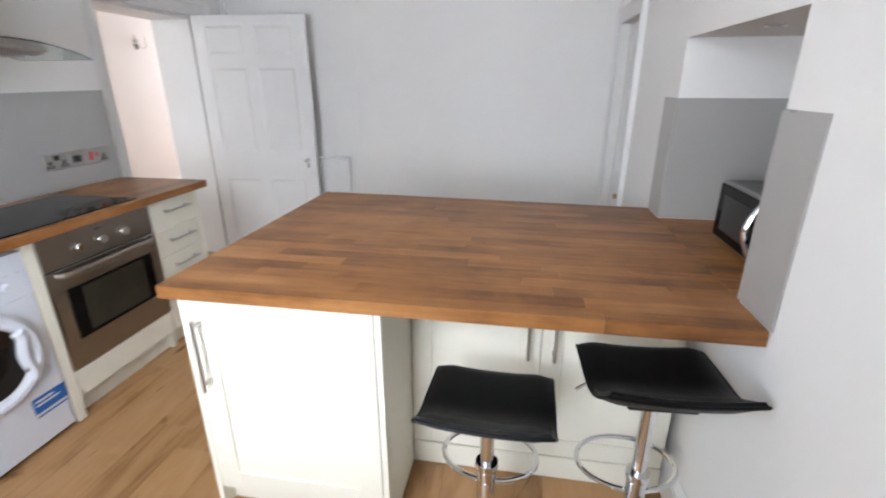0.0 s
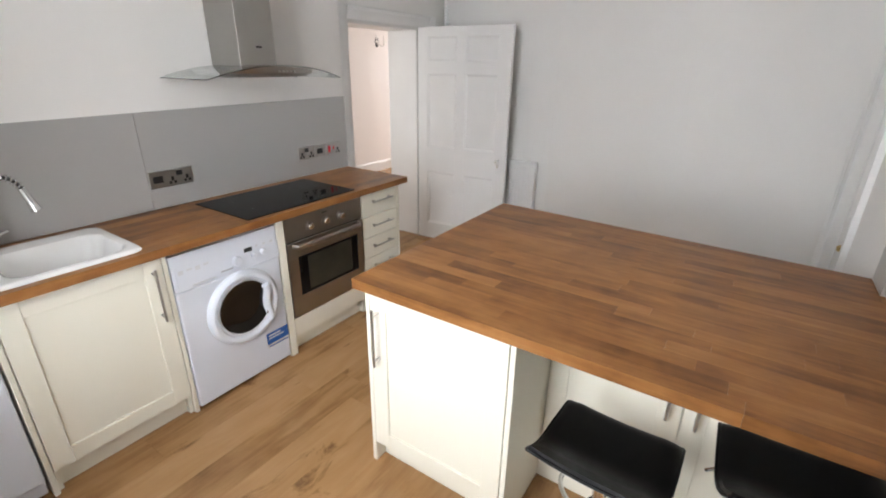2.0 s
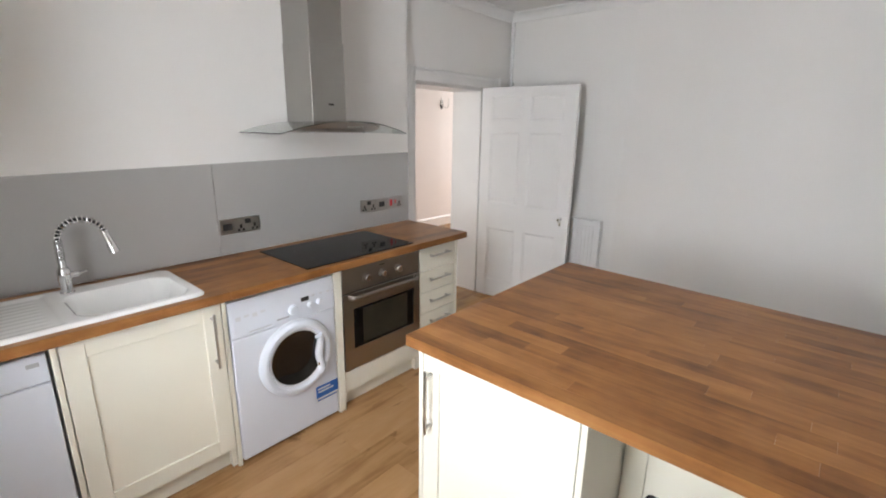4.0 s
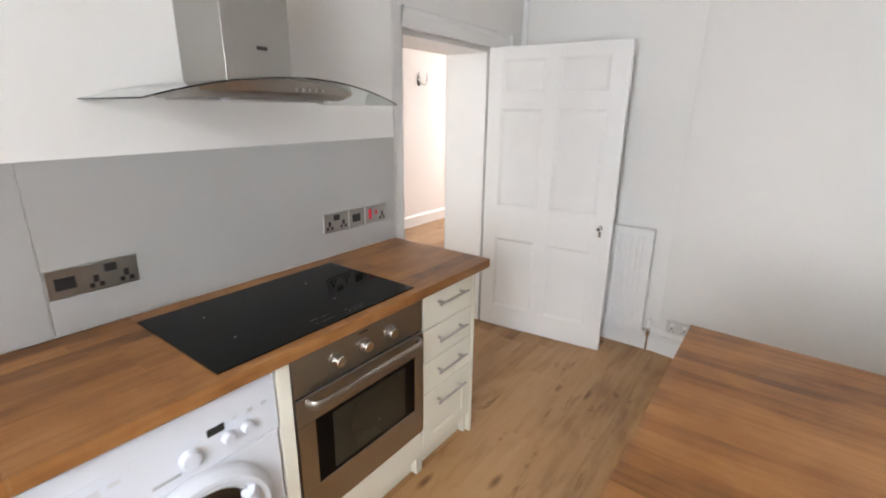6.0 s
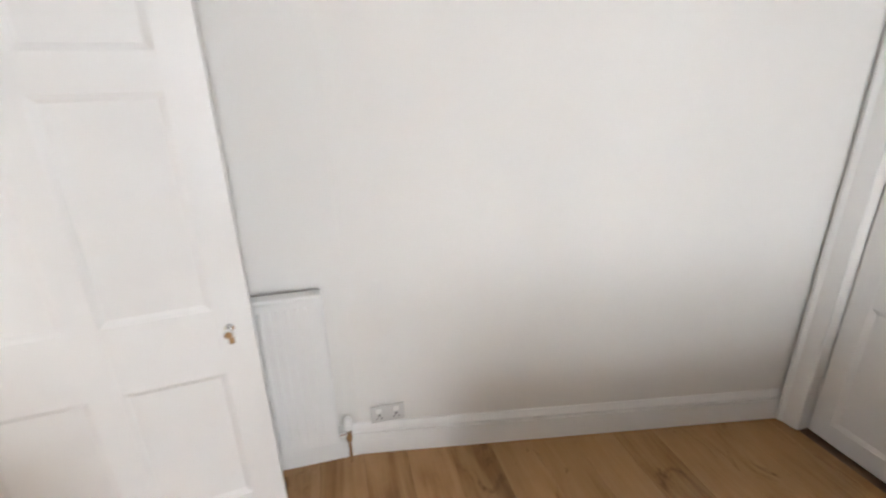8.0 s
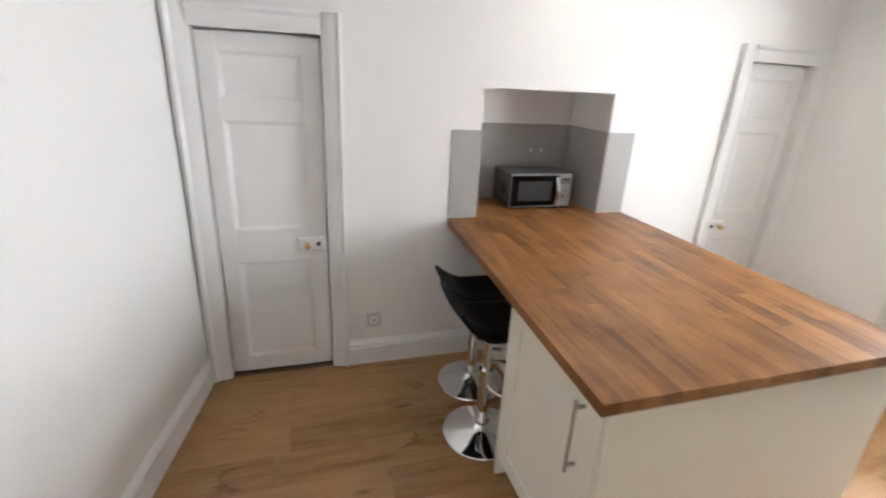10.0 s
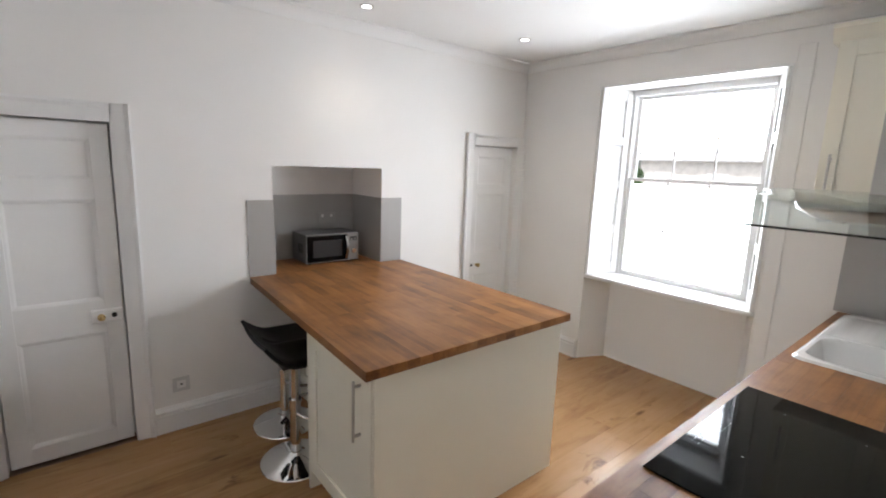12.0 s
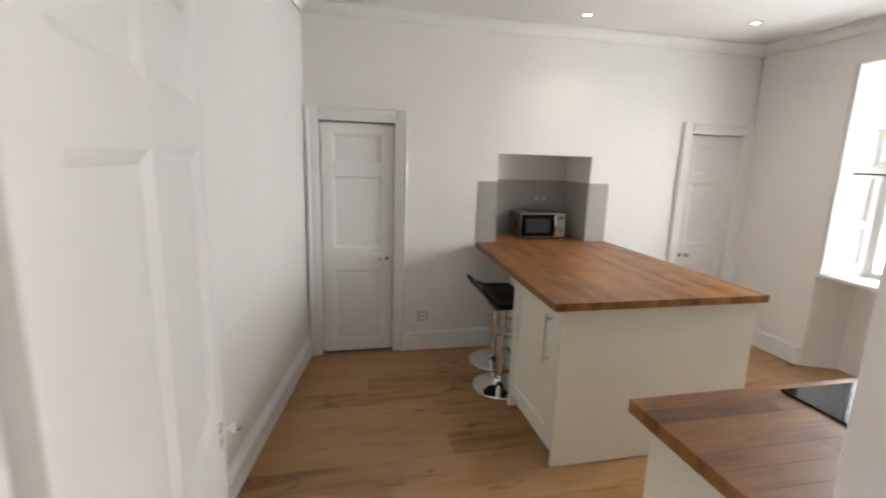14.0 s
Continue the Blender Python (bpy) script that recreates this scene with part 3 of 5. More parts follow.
sash("lower_sash", GY + 0.022, WZ0 + 0.002, ZM + 0.026, 0.038)
sash("upper_sash", GY - 0.026, ZM, WZ1 - 0.062, 0.026)
part("window_sill", box(B(), WX0 + 0.004, WX1 - 0.004, GY - 0.03, YS + 0.012, WZ0 - 0.03, WZ0, 0.006, 2), GLOSS, win, "white painted deep window board")
part("soffit", box(B(), WX0 + 0.002, WX1 - 0.002, GY, YS - 0.001, WZ1 - 0.014, WZ1 - 0.0015), GLOSS, win)
for side, sx, gx in ((1, WX0, GX0), (-1, WX1, GX1)):
    a, b = Vector((sx + side * 0.004, YS - 0.006, 0)), Vector((gx + side * 0.004, YS - 0.28, 0))
    d = (b - a).normalized()
    n = Vector((-d.y, d.x, 0)) if (-d.y) * side > 0 else Vector((d.y, -d.x, 0))
    w = (b - a).length
    m = Matrix((d, n, Vector((0, 0, 1)))).transposed().to_4x4()
    m.translation = a
    s = B()
    h0, h1 = WZ0 + 0.002, WZ1 - 0.016
    box(s, 0, w, 0.0, 0.012, h0, h1)
    for u0, u1 in ((0, 0.055), (w - 0.055, w)):
        box(s, u0, u1, 0.0121, 0.026, h0, h1, 0.002)
    zs = [h0, h0 + 0.10, h0 + 0.36, h0 + 0.43, h0 + 0.74, h0 + 0.81, h0 + 1.10, h0 + 1.17, h1 - 0.09, h1]
    for i in range(0, len(zs), 2):
        box(s, 0.055, w - 0.055, 0.0121, 0.0258, zs[i], zs[i + 1], 0.002)
    bmesh.ops.transform(s, matrix=m, verts=s.verts)
    part("shutter", s, GLOSS, win, "white panelled folded shutter")

shell("trim_window_side", box(B(), 0.955, WX0 - 0.012, YS + 0.0005, YS + 0.010, 0.002, WZ1 + 0.10, 0.003), WALL, "white painted board beside the window")

# ---- alcove lining and glass splashbacks ----
SB = 1.408
bm = B()
g = 0.006
box(bm, XE - g, XE - 0.0005, NY1, -0.272, TOP + 0.001, SB, 0.001)
ob = shell("alcove_panel_1", bm, GREYMATT, "grey panel beside the alcove")
bm = B()
box(bm, XE - g, XE - 0.0005, -1.447, NY0, TOP + 0.001, SB, 0.001)
shell("alcove_panel_2", bm, GREYMATT, "grey panel beside the alcove")
bm = B()
box(bm, XE - g, NX - g, NY1 - g, NY1 - 0.0005, TOP + 0.001, SB)
shell("alcove_panel_3", bm, GREYMATT, "grey panel lining the alcove")
bm = B()
box(bm, XE - g, NX - g, NY0 + 0.0005, NY0 + g, TOP + 0.001, SB)
shell("alcove_panel_4", bm, GREYMATT, "grey panel lining the alcove")
bm = B()
box(bm, NX - g, NX - 0.0005, NY0 + g, NY1 - g, TOP + 0.001, SB)
shell("alcove_panel_5", bm, GREYMATT, "grey panel lining the alcove")

spl = thing("splashback", (0, -1.4, TOP), "grey back-painted glass splashback above the worktop", "splashback", kind="structure")
for y0, y1 in ((YS + 0.002, -1.447), (-1.445, 0.005)):
    s = box(B(), XW + 0.0005, XW + 0.007, y0, y1, TOP + 0.002, 1.430, 0.001)
    for v in s.verts:
        if v.co.z > 1.2:
            v.co.z += 0.012 * (v.co.y - 0.04)
    part("glass_panel", s, GREYGLASS, spl)
part("return_panel", box(B(), XW + 0.0075, 0.665, YS + 0.0005, YS + 0.007, TOP + 0.002, 1.495, 0.001), GREYGLASS, spl)

# ---- staves of the worktops ----
random.seed(11)


def staves(parent, x0, x1, y0, y1, along, mat, width, skip=None, taper=0.0):
    """Oak staves laid along an axis, each a piece of its own, filling the top."""
    L0, L1, A0, A1 = (x0, x1, y0, y1) if along == 0 else (y0, y1, x0, x1)
    rows = round((A1 - A0) / width)
    wd = (A1 - A0) / rows
    for r in range(rows):
        a, b = A0 + r * wd, A0 + (r + 1) * wd
        start = L0
        if skip and a > skip[0] - 0.01 and b < skip[1] + 0.01:
            start = skip[2]
        p = start
        while p < L1 - 0.01:
            q = p + (random.uniform(0.7, 1.3) if r in (0, rows - 1) else random.uniform(0.22, 0.75))
            if q > L1 - 0.16:
                q = L1
            s = B()
            k = 0.0003
            c = (p + k, q - k, a + k, b - k) if along == 0 else (a + k, b - k, p + k, q - k)
            box(s, *c, TOP - 0.04, TOP + random.uniform(-0.00015, 0.00015))
            if taper:
                for v in s.verts:
                    v.co.y -= taper * (v.co.x - x0) / (x1 - x0) * (v.co.y - y0) / (y1 - y0)
            part("stave", s, mat, parent)
            p = q


# ---- island ----
IX0, IX1, IY0, IY1 = 1.503, XE - 0.007, -1.445, -0.190
isl_top = thing("island_worktop", (2.3, -0.82, TOP - 0.04), "oiled oak block worktop of the kitchen island", "worktop")


def handle(parent, a, b, out, r=0.006, mat=None):
    """A bar handle between a and b, standing off by the vector out."""
    a, b, out = Vector(a), Vector(b), Vector(out)
    d = (b - a).normalized()
    s = B()
    tube(s, [a + out - d * 0.012, a + out, (a + b) / 2 + out, b + out, b + out + d * 0.012], r, 10)
    for p in (a + d * 0.012, b - d * 0.012):
        rod(s, p, p + out, r * 1.15, seg=10)
    return part("handle", s, mat or NICKEL, parent, "satin nickel bar handle", True)


def shaker(parent, axis, face, sign, a0, a1, z0, z1, t=0.02, rail=0.075, name="door"):
    """A framed door or drawer front on the plane axis = face, its outside towards sign."""
    def slab(nm, par, u0, u1, w0, w1, d0, d1, bev=0.0015):
        p, q = sorted((face + sign * d0, face + sign * d1))
        s = B()
        if axis == "x":
            box(s, p, q, u0, u1, w0, w1, bev)
        else:
            box(s, u0, u1, p, q, w0, w1, bev)
        return part(nm, s, CREAM, par)

    d = slab(name, parent, a0 + rail - 0.006, a1 - rail + 0.006, z0 + rail - 0.006, z1 - rail + 0.006, 0.001, t - 0.009, 0)
    slab("stile", d, a0, a0 + rail, z0, z1, 0, t)
    slab("stile", d, a1 - rail, a1, z0, z1, 0, t)
    slab("rail", d, a0 + rail + 0.0002, a1 - rail - 0.0002, z0, z0 + rail, 0, t - 0.0002)
    slab("rail", d, a0 + rail + 0.0002, a1 - rail - 0.0002, z1 - rail, z1, 0, t - 0.0002)
    return d


isl = thing("kitchen_island", (2.0, -0.82, 0), "cream painted kitchen island base with shaker doors", "island")
part("end_panel", box(B(), 1.530, 1.550, -1.405, -0.245, 0.002, 0.869, 0.0015), CREAM, isl)
part("carcass", box(B(), 1.551, 2.150, -1.385, -0.265, 0.10, 0.868), CARC, isl)
part("plinth", box(B(), 1.551, 2.150, -1.345, -0.305, 0.001, 0.10), CREAM, isl)
part("side_panel", box(B(), 2.151, 2.171, -1.405, -0.245, 0.002, 0.869, 0.0015), CREAM, isl)
part("carcass", box(B(), 2.172, XE - 0.03, -1.045, -0.605, 0.10, 0.868), CARC, isl)
part("plinth", box(B(), 2.172, XE - 0.03, -1.062, -0.588, 0.001, 0.10), CREAM, isl)
dr = shaker(isl, "y", -1.386, -1, 1.553, 2.148, 0.112, 0.862)
handle(dr, (1.592, -1.406, 0.555), (1.592, -1.406, 0.785), (0, -0.032, 0), 0.006)
dr = shaker(isl, "y", -0.264, 1, 1.553, 2.148, 0.112, 0.862)
handle(dr, (1.640, -0.244, 0.56), (1.640, -0.244, 0.80), (0, 0.032, 0), 0.006)
for sgn, yy in ((-1, -1.046), (1, -0.604)):
    for x0, x1, hx in ((2.176, 2.645, 2.602), (2.649, XE - 0.034, 2.692)):
        dr = shaker(isl, "y", yy, sgn, x0, x1, 0.112, 0.862)
        handle(dr, (hx, yy + sgn * 0.02, 0.56), (hx, yy + sgn * 0.02, 0.79), (0, sgn * 0.032, 0), 0.006)

# ---- bar stools ----
def stool_mesh(height, curl=0.080):
    """A gas-lift bar stool round its own foot; the low back rises towards +y."""
    st = local_thing("bar_stool", "black faux leather bar stool with a chrome pedestal", "bar stool", "bar stools at the island")
    part("base", lathe(B(), [(0, 0.0), (0.190, 0.0), (0.193, 0.004), (0.190, 0.010), (0.150, 0.020), (0.085, 0.034), (0.045, 0.050), (0.034, 0.062), (0.0, 0.062)], seg=48), CHROME, st, smooth=True)
    part("column", rod(B(), (0, 0, 0.05), (0, 0, 0.36), 0.030, seg=28), CHROME, st, smooth=True)
    part("collar", lathe(B(), [(0, 0.355), (0.034, 0.355), (0.036, 0.365), (0.034, 0.378), (0, 0.378)]), CHROME, st, smooth=True)
    part("piston", rod(B(), (0, 0, 0.37), (0, 0, height - 0.06), 0.021, seg=24), CHROME, st, smooth=True)
    part("mounting_plate", box(B(), -0.09, 0.09, -0.09, 0.09, height - 0.062, height - 0.045, 0.006), BLACKPL, st)
    s = B()
    tube(s, [(0.10, -0.02, height - 0.058), (0.17, -0.03, height - 0.065), (0.20, -0.03, height - 0.09)], 0.005, 8)
    part("lift_lever", s, CHROME, st, smooth=True)
    s = B()
    z = 0.30
    pts = [(0.155 * math.sin(radians(k)), -0.115 - 0.115 * math.cos(radians(k)) * -1.0, z) for k in range(0, 360, 12)]
    tube(s, pts, 0.0085, 10, True)
    rod(s, (0, -0.03, z), (0, 0.03, z), 0.011)
    part("footrest", s, CHROME, st, smooth=True)
    # seat: a padded sheet whose edge at the back curls up, and the front rolls down
    s = B()
    nu, nv = 16, 20
    W, D = 0.176, 0.193

    def mid(v):
        y = -D + 2 * D * v
        up = 0.0
        if v > 0.60:
            up = curl * ((v - 0.60) / 0.40) ** 1.8
        if v < 0.16:
            up = -0.035 * ((0.16 - v) / 0.16) ** 2
        return y, up

    for side in (0, 1):
        grid = []
        for j in range(nv + 1):
            v = j / nv
            y, up = mid(v)
            row = []
            for i in range(nu + 1):
                u = -1 + 2 * i / nu
                edge = max(abs(u), abs(2 * v - 1))
                th = 0.026 * (1 - max(0.0, edge - 0.80) / 0.20 * 0.55)
                wide = W * (1 - 0.05 * max(0, abs(2 * v - 1) - 0.8) / 0.2)
                dish = -0.012 * (1 - u * u)
                row.append(s.verts.new((u * wide, y, height - 0.02 + up + dish + (th if side else -th * 0.7))))
            grid.append(row)
        for j in range(nv):
            for i in range(nu):
                s.faces.new((grid[j][i], grid[j][i + 1], grid[j + 1][i + 1], grid[j + 1][i]))
        rim = [grid[0][i] for i in range(nu + 1)] + [grid[j][nu] for j in range(1, nv + 1)] + [grid[nv][i] for i in range(nu - 1, -1, -1)] + [grid[j][0] for j in range(nv - 1, 0, -1)]
        if side == 0:
            low = rim
        else:
            n = len(rim)
            outer = []
            for q in range(n):
                c = (low[q].co + rim[q].co) / 2
                dirn = Vector((c.x, c.y, 0)).normalized() * 0.010
                outer.append(s.verts.new(c + dirn))
            for q in range(n):
                q2 = (q + 1) % n
                s.faces.new((low[q], low[q2], outer[q2], outer[q]))
                s.faces.new((outer[q], outer[q2], rim[q2], rim[q]))
            piping = [o.co.copy() for o in outer]
    seat = part("seat", s, LEATHER, st, "padded black faux leather seat with a low curled back", True)
    s = B()
    tube(s, piping, 0.005, 6, True)
    part("piping", s, LEATHER, seat, smooth=True)
    return st


def put(st, x, y, turn):
    st.matrix_world = pose(x, y, 0.001, 0, 0, turn)


low = stool_mesh(0.605)
put(low, 2.487, -1.405, 178)
high = stool_mesh(0.72)
put(high, 2.935, -1.37, 183)
mid_stool = stool_mesh(0.655, 0.125)
put(mid_stool, 2.42, -0.275, -2)
copy_thing(low, pose(2.83, -0.365, 0.001, 0, 0, -3))

# ---- west run of units ----
FX = 0.60                       # faces of the doors
wt = thing("counter_worktop", (0.3, -1.4, TOP - 0.04), "oiled oak block worktop along the wall", "worktop")


def unit(name, y0, y1, label):
    u = thing(name, (0.3, (y0 + y1) / 2, 0), label, "kitchen unit")
    s = B()
    box(s, 0.05, FX - 0.021, y0, y0 + 0.018, 0.002, 0.868)
    box(s, 0.05, FX - 0.021, y1 - 0.018, y1, 0.002, 0.868)
    box(s, 0.05, 0.06, y0 + 0.018, y1 - 0.018, 0.10, 0.868)
    box(s, 0.06, FX - 0.021, y0 + 0.018, y1 - 0.018, 0.10, 0.118)
    part("carcass", s, CARC, u)
    part("plinth", box(B(), FX - 0.07, FX - 0.052, y0 + 0.001, y1 - 0.001, 0.001, 0.105), CREAM, u)
    return u


u = unit("sink_unit", -2.270, -1.700, "cream shaker base unit under the sink")
part("side_panel", box(B(), 0.05, FX + 0.002, -2.290, -2.271, 0.002, 0.869, 0.0015), CREAM, u)
part("side_panel", box(B(), 0.05, FX + 0.002, -1.699, -1.680, 0.002, 0.869, 0.0015), CREAM, u)
dr = shaker(u, "x", FX - 0.02, 1, -2.267, -1.703, 0.112, 0.862)
handle(dr, (FX, -1.745, 0.58), (FX, -1.745, 0.81), (0.032, 0, 0))

# dishwasher
dw = thing("dishwasher", (0.3, -2.58, 0), "white freestanding dishwasher under the worktop", "dishwasher")
part("body", box(B(), 0.06, 0.575, YS + 0.012, -2.299, 0.02, 0.845, 0.004), APPL, dw)
door = part("door", box(B(), 0.576, 0.600, YS + 0.012, -2.299, 0.09, 0.735, 0.006, 2), APPL, dw)
cp = part("control_panel", box(B(), 0.576, 0.602, YS + 0.012, -2.299, 0.738, 0.845, 0.006, 2), APPL, dw)
# flat grey bar handle, standing proud of the panel
part("handle_recess", box(B(), 0.601, 0.624, -2.735, -2.447, 0.730, 0.750, 0.004, 2), SILVER, cp)
part("badge", box(B(), 0.6015, 0.6035, -2.357, -2.322, 0.805, 0.82), GREYMARK, cp)
part("kick_plate", box(B(), 0.54, 0.556, YS + 0.012, -2.299, 0.004, 0.088), APPLGREY, dw)

# washing machine
wm = thing("washing_machine", (0.3, -1.39, 0), "white front-loading washing machine with a blue energy sticker", "washing machine")
WY0, WY1 = -1.676, -1.108
part("body", box(B(), 0.05, 0.585, WY0, WY1, 0.018, 0.845, 0.008, 2), APPL, wm)
s = B()
box(s, 0.586, 0.606, WY0 + 0.002, WY1 - 0.002, 0.02, 0.664, 0.008, 2)
fp = part("front_panel", s, APPL, wm)
s = B()
prism(s, [(0.586, 0.667), (0.607, 0.667), (0.600, 0.842), (0.586, 0.845)], Matrix(((1, 0, 0, 0), (0, 0, 1, WY0 + 0.002), (0, 1, 0, 0), (0, 0, 0, 1))), WY1 - WY0 - 0.004)
cp = part("control_panel", s, APPL, wm)
s = B()
prism(s, [(0.600, 0.684), (0.6085, 0.684), (0.6040, 0.790), (0.600, 0.790)], Matrix(((1, 0, 0, 0), (0, 0, 1, WY0 + 0.02), (0, 1, 0, 0), (0, 0, 0, 1))), 0.19)
part("detergent_drawer", s, APPL, cp)
part("drawer_grip", box(B(), 0.606, 0.612, WY0 + 0.085, WY0 + 0.20, 0.678, 0.686, 0.003), APPLGREY, cp)
for k in range(4):
    part("printed_text", box(B(), 0.6035, 0.6064, WY0 + 0.03 + 0.04 * k, WY0 + 0.055 + 0.04 * k, 0.748 + 0.01 * (k % 2), 0.768), APPLGREY, cp)


def dial(y, z, r, x=0.602, out=0.022, mat=APPL, parent=cp, name="dial"):
    m = Matrix.Translation((x, y, z)) @ Matrix.Rotation(radians(90), 4, "Y")
    return part(name, lathe(B(), [(0, out), (r * 0.8, out), (r * 0.92, out - 0.003), (r, 0.002), (r, 0), (0, 0)], m, 28), mat, parent, smooth=True)


dial(-1.358, 0.722, 0.026)
dial(-1.260, 0.724, 0.016)
dial(-1.206, 0.726, 0.016)
part("display", box(B(), 0.602, 0.6045, -1.308, -1.262, 0.748, 0.771, 0.001), BLACKPL, cp)
for k in range(3):
    part("button", box(B(), 0.601, 0.606, -1.245 + 0.045 * k, -1.228 + 0.045 * k, 0.762, 0.772, 0.001), APPLGREY, cp)
part("badge", box(B(), 0.6055, 0.6075, WY0 + 0.23, WY0 + 0.295, 0.690, 0.698), GREYMARK, cp)
WYC, WZ = -1.357, 0.463
Q = 0.888                       # the porthole's size against its turned profile
m = Matrix.Translation((0.606, WYC, WZ)) @ Matrix.Rotation(radians(90), 4, "Y") @ Matrix.Diagonal((Q, Q, 1, 1))
door = part("door_ring", lathe(B(), [(0.230, -0.001), (0.231, 0.010), (0.222, 0.024), (0.206, 0.033), (0.190, 0.032), (0.177, 0.022), (0.170, 0.004), (0.170, -0.001)], m, 56), APPL, wm, smooth=True)
part("door_bowl", lathe(B(), [(0.172, 0.020), (0.158, 0.014), (0.130, 0.006), (0.085, 0.003), (0.0, 0.0015)], m, 48), SMOKED, door, "dark domed glass", smooth=True)
# no real gap: a grey ring painted as the shade round the door
part("door_shadow_gap", lathe(B(), [(0.2345, 0.0), (0.2345, 0.0018), (0.2305, 0.0018), (0.2305, 0.0)], m, 56), APPLGREY, door, smooth=True)
part("inner_ring", lathe(B(), [(0.175, 0.019), (0.169, 0.023), (0.163, 0.016), (0.165, 0.006), (0.175, 0.006)], m, 48), APPLGREY, door, smooth=True)
s = B()
tube(s, [(0.634 - 0.006 * math.cos(radians(2.2 * q)), WYC + (0.160 - 0.040 * math.cos(radians(2.1 * q)) ** 2) * math.cos(radians(q)), WZ + 0.162 * math.sin(radians(q)) - 0.02) for q in range(-42, 43, 6)], 0.021, 12)
part("door_grip", s, APPL, door, "moulded white grip", True)
part("grip_insert", box(B(), 0.634, 0.642, WYC + 0.108, WYC + 0.122, WZ - 0.085, WZ - 0.045, 0.003), CHROME, door)
lab = part("energy_sticker", box(B(), 0.6065, 0.6075, -1.255, -1.112, 0.165, 0.235), BLUE, fp, "blue energy sticker")
part("printed_text", box(B(), 0.6077, 0.6082, -1.243, -1.165, 0.212, 0.222), MARK, lab)
part("printed_text", box(B(), 0.6077, 0.6082, -1.243, -1.145, 0.195, 0.204), MARK, lab)
part("sticker_foot", box(B(), 0.6067, 0.6076, -1.255, -1.112, 0.140, 0.163), MARK, lab)
part("printed_text", box(B(), 0.6077, 0.6082, -1.248, -1.12, 0.146, 0.153), BLUE, lab)
for y in (WY0 + 0.05, WY1 - 0.05):
    part("foot", rod(B(), (0.53, y, 0.0), (0.53, y, 0.02), 0.02, seg=12), BLACKPL, wm)

# oven housing and oven
u = unit("oven_unit", -1.056, -0.440, "cream oven housing unit")
part("side_panel", box(B(), 0.05, FX + 0.006, -1.103, -1.058, 0.002, 0.869, 0.0015), CREAM, u)
part("drawer_front", box(B(), FX - 0.020, FX, -1.053, -0.443, 0.108, 0.232, 0.0015), CREAM, u)
ov = thing("oven", (0.3, -0.75, 0.24), "stainless steel built-in single oven with black glass door", "oven")
OY0, OY1 = -1.050, -0.446
part("body", box(B(), 0.06, FX - 0.022, OY0 + 0.02, OY1 - 0.02, 0.24, 0.86), DARKGAP, ov)
cp = part("control_panel", box(B(), FX - 0.021, FX + 0.002, OY0, OY1, 0.715, 0.862, 0.002), STEEL, ov)
for y in (-0.88, -0.757, -0.630):
    k = dial(y, 0.778, 0.021, FX + 0.002, 0.026, CHROME, cp, "knob")
    part("knob_collar", lathe(B(), [(0.027, 0), (0.027, 0.003), (0.022, 0.004)], Matrix.Translation((FX + 0.002, y, 0.778)) @ Matrix.Rotation(radians(90), 4, "Y"), 28), STEEL, k, smooth=True)
part("badge", box(B(), FX + 0.002, FX + 0.003, -0.78, -0.74, 0.828, 0.834), DARKGAP, cp)
s = B()
box(s, FX - 0.021, FX + 0.008, OY0, OY1, 0.614, 0.708, 0.002)
box(s, FX - 0.021, FX + 0.008, OY0, OY1, 0.240, 0.368, 0.002)
box(s, FX - 0.021, FX + 0.008, OY0, OY0 + 0.066, 0.3682, 0.6138)
box(s, FX - 0.021, FX + 0.008, OY1 - 0.052, OY1, 0.3682, 0.6138)
door = part("oven_door", s, STEEL, ov)
gl = part("door_glass", box(B(), FX - 0.02, FX + 0.006, OY0 + 0.0665, OY1 - 0.0525, 0.3685, 0.6135), BLACKGLASS, door)
part("window_tint", box(B(), FX + 0.006, FX + 0.0066, OY0 + 0.135, OY1 - 0.110, 0.385, 0.600), OVENGLASS, gl)
s = B()
HY0, HY1 = OY0 + 0.040, OY1 - 0.040
bar = [(FX + 0.006, HY0, 0.688), (FX + 0.026, HY0 + 0.002, 0.688), (FX + 0.042, HY0 + 0.014, 0.688), (FX + 0.048, HY0 + 0.036, 0.688)]
bar += [(FX + 0.048, HY0 + 0.036 + k * (HY1 - HY0 - 0.072) / 8, 0.688) for k in range(1, 8)]
bar += [(x, HY0 + HY1 - y, z) for x, y, z in bar[3::-1]]
tube(s, bar, 0.0085, 14)
for v in s.verts:
    v.co.z = 0.688 + (v.co.z - 0.688) * 1.9
part("handle", s, STEEL, door, "flat steel handle bowed at its ends", True)
part("vent_slot", box(B(), FX - 0.005, FX + 0.0005, OY0 + 0.01, OY1 - 0.01, 0.7085, 0.7145), DARKGAP, ov)

# drawer unit
u = unit("drawer_unit", -0.438, -0.075, "cream four-drawer kitchen unit at the end of the run")
part("side_panel", box(B(), 0.05, FX + 0.002, -0.074, -0.055, 0.002, 0.869, 0.0015), CREAM, u)
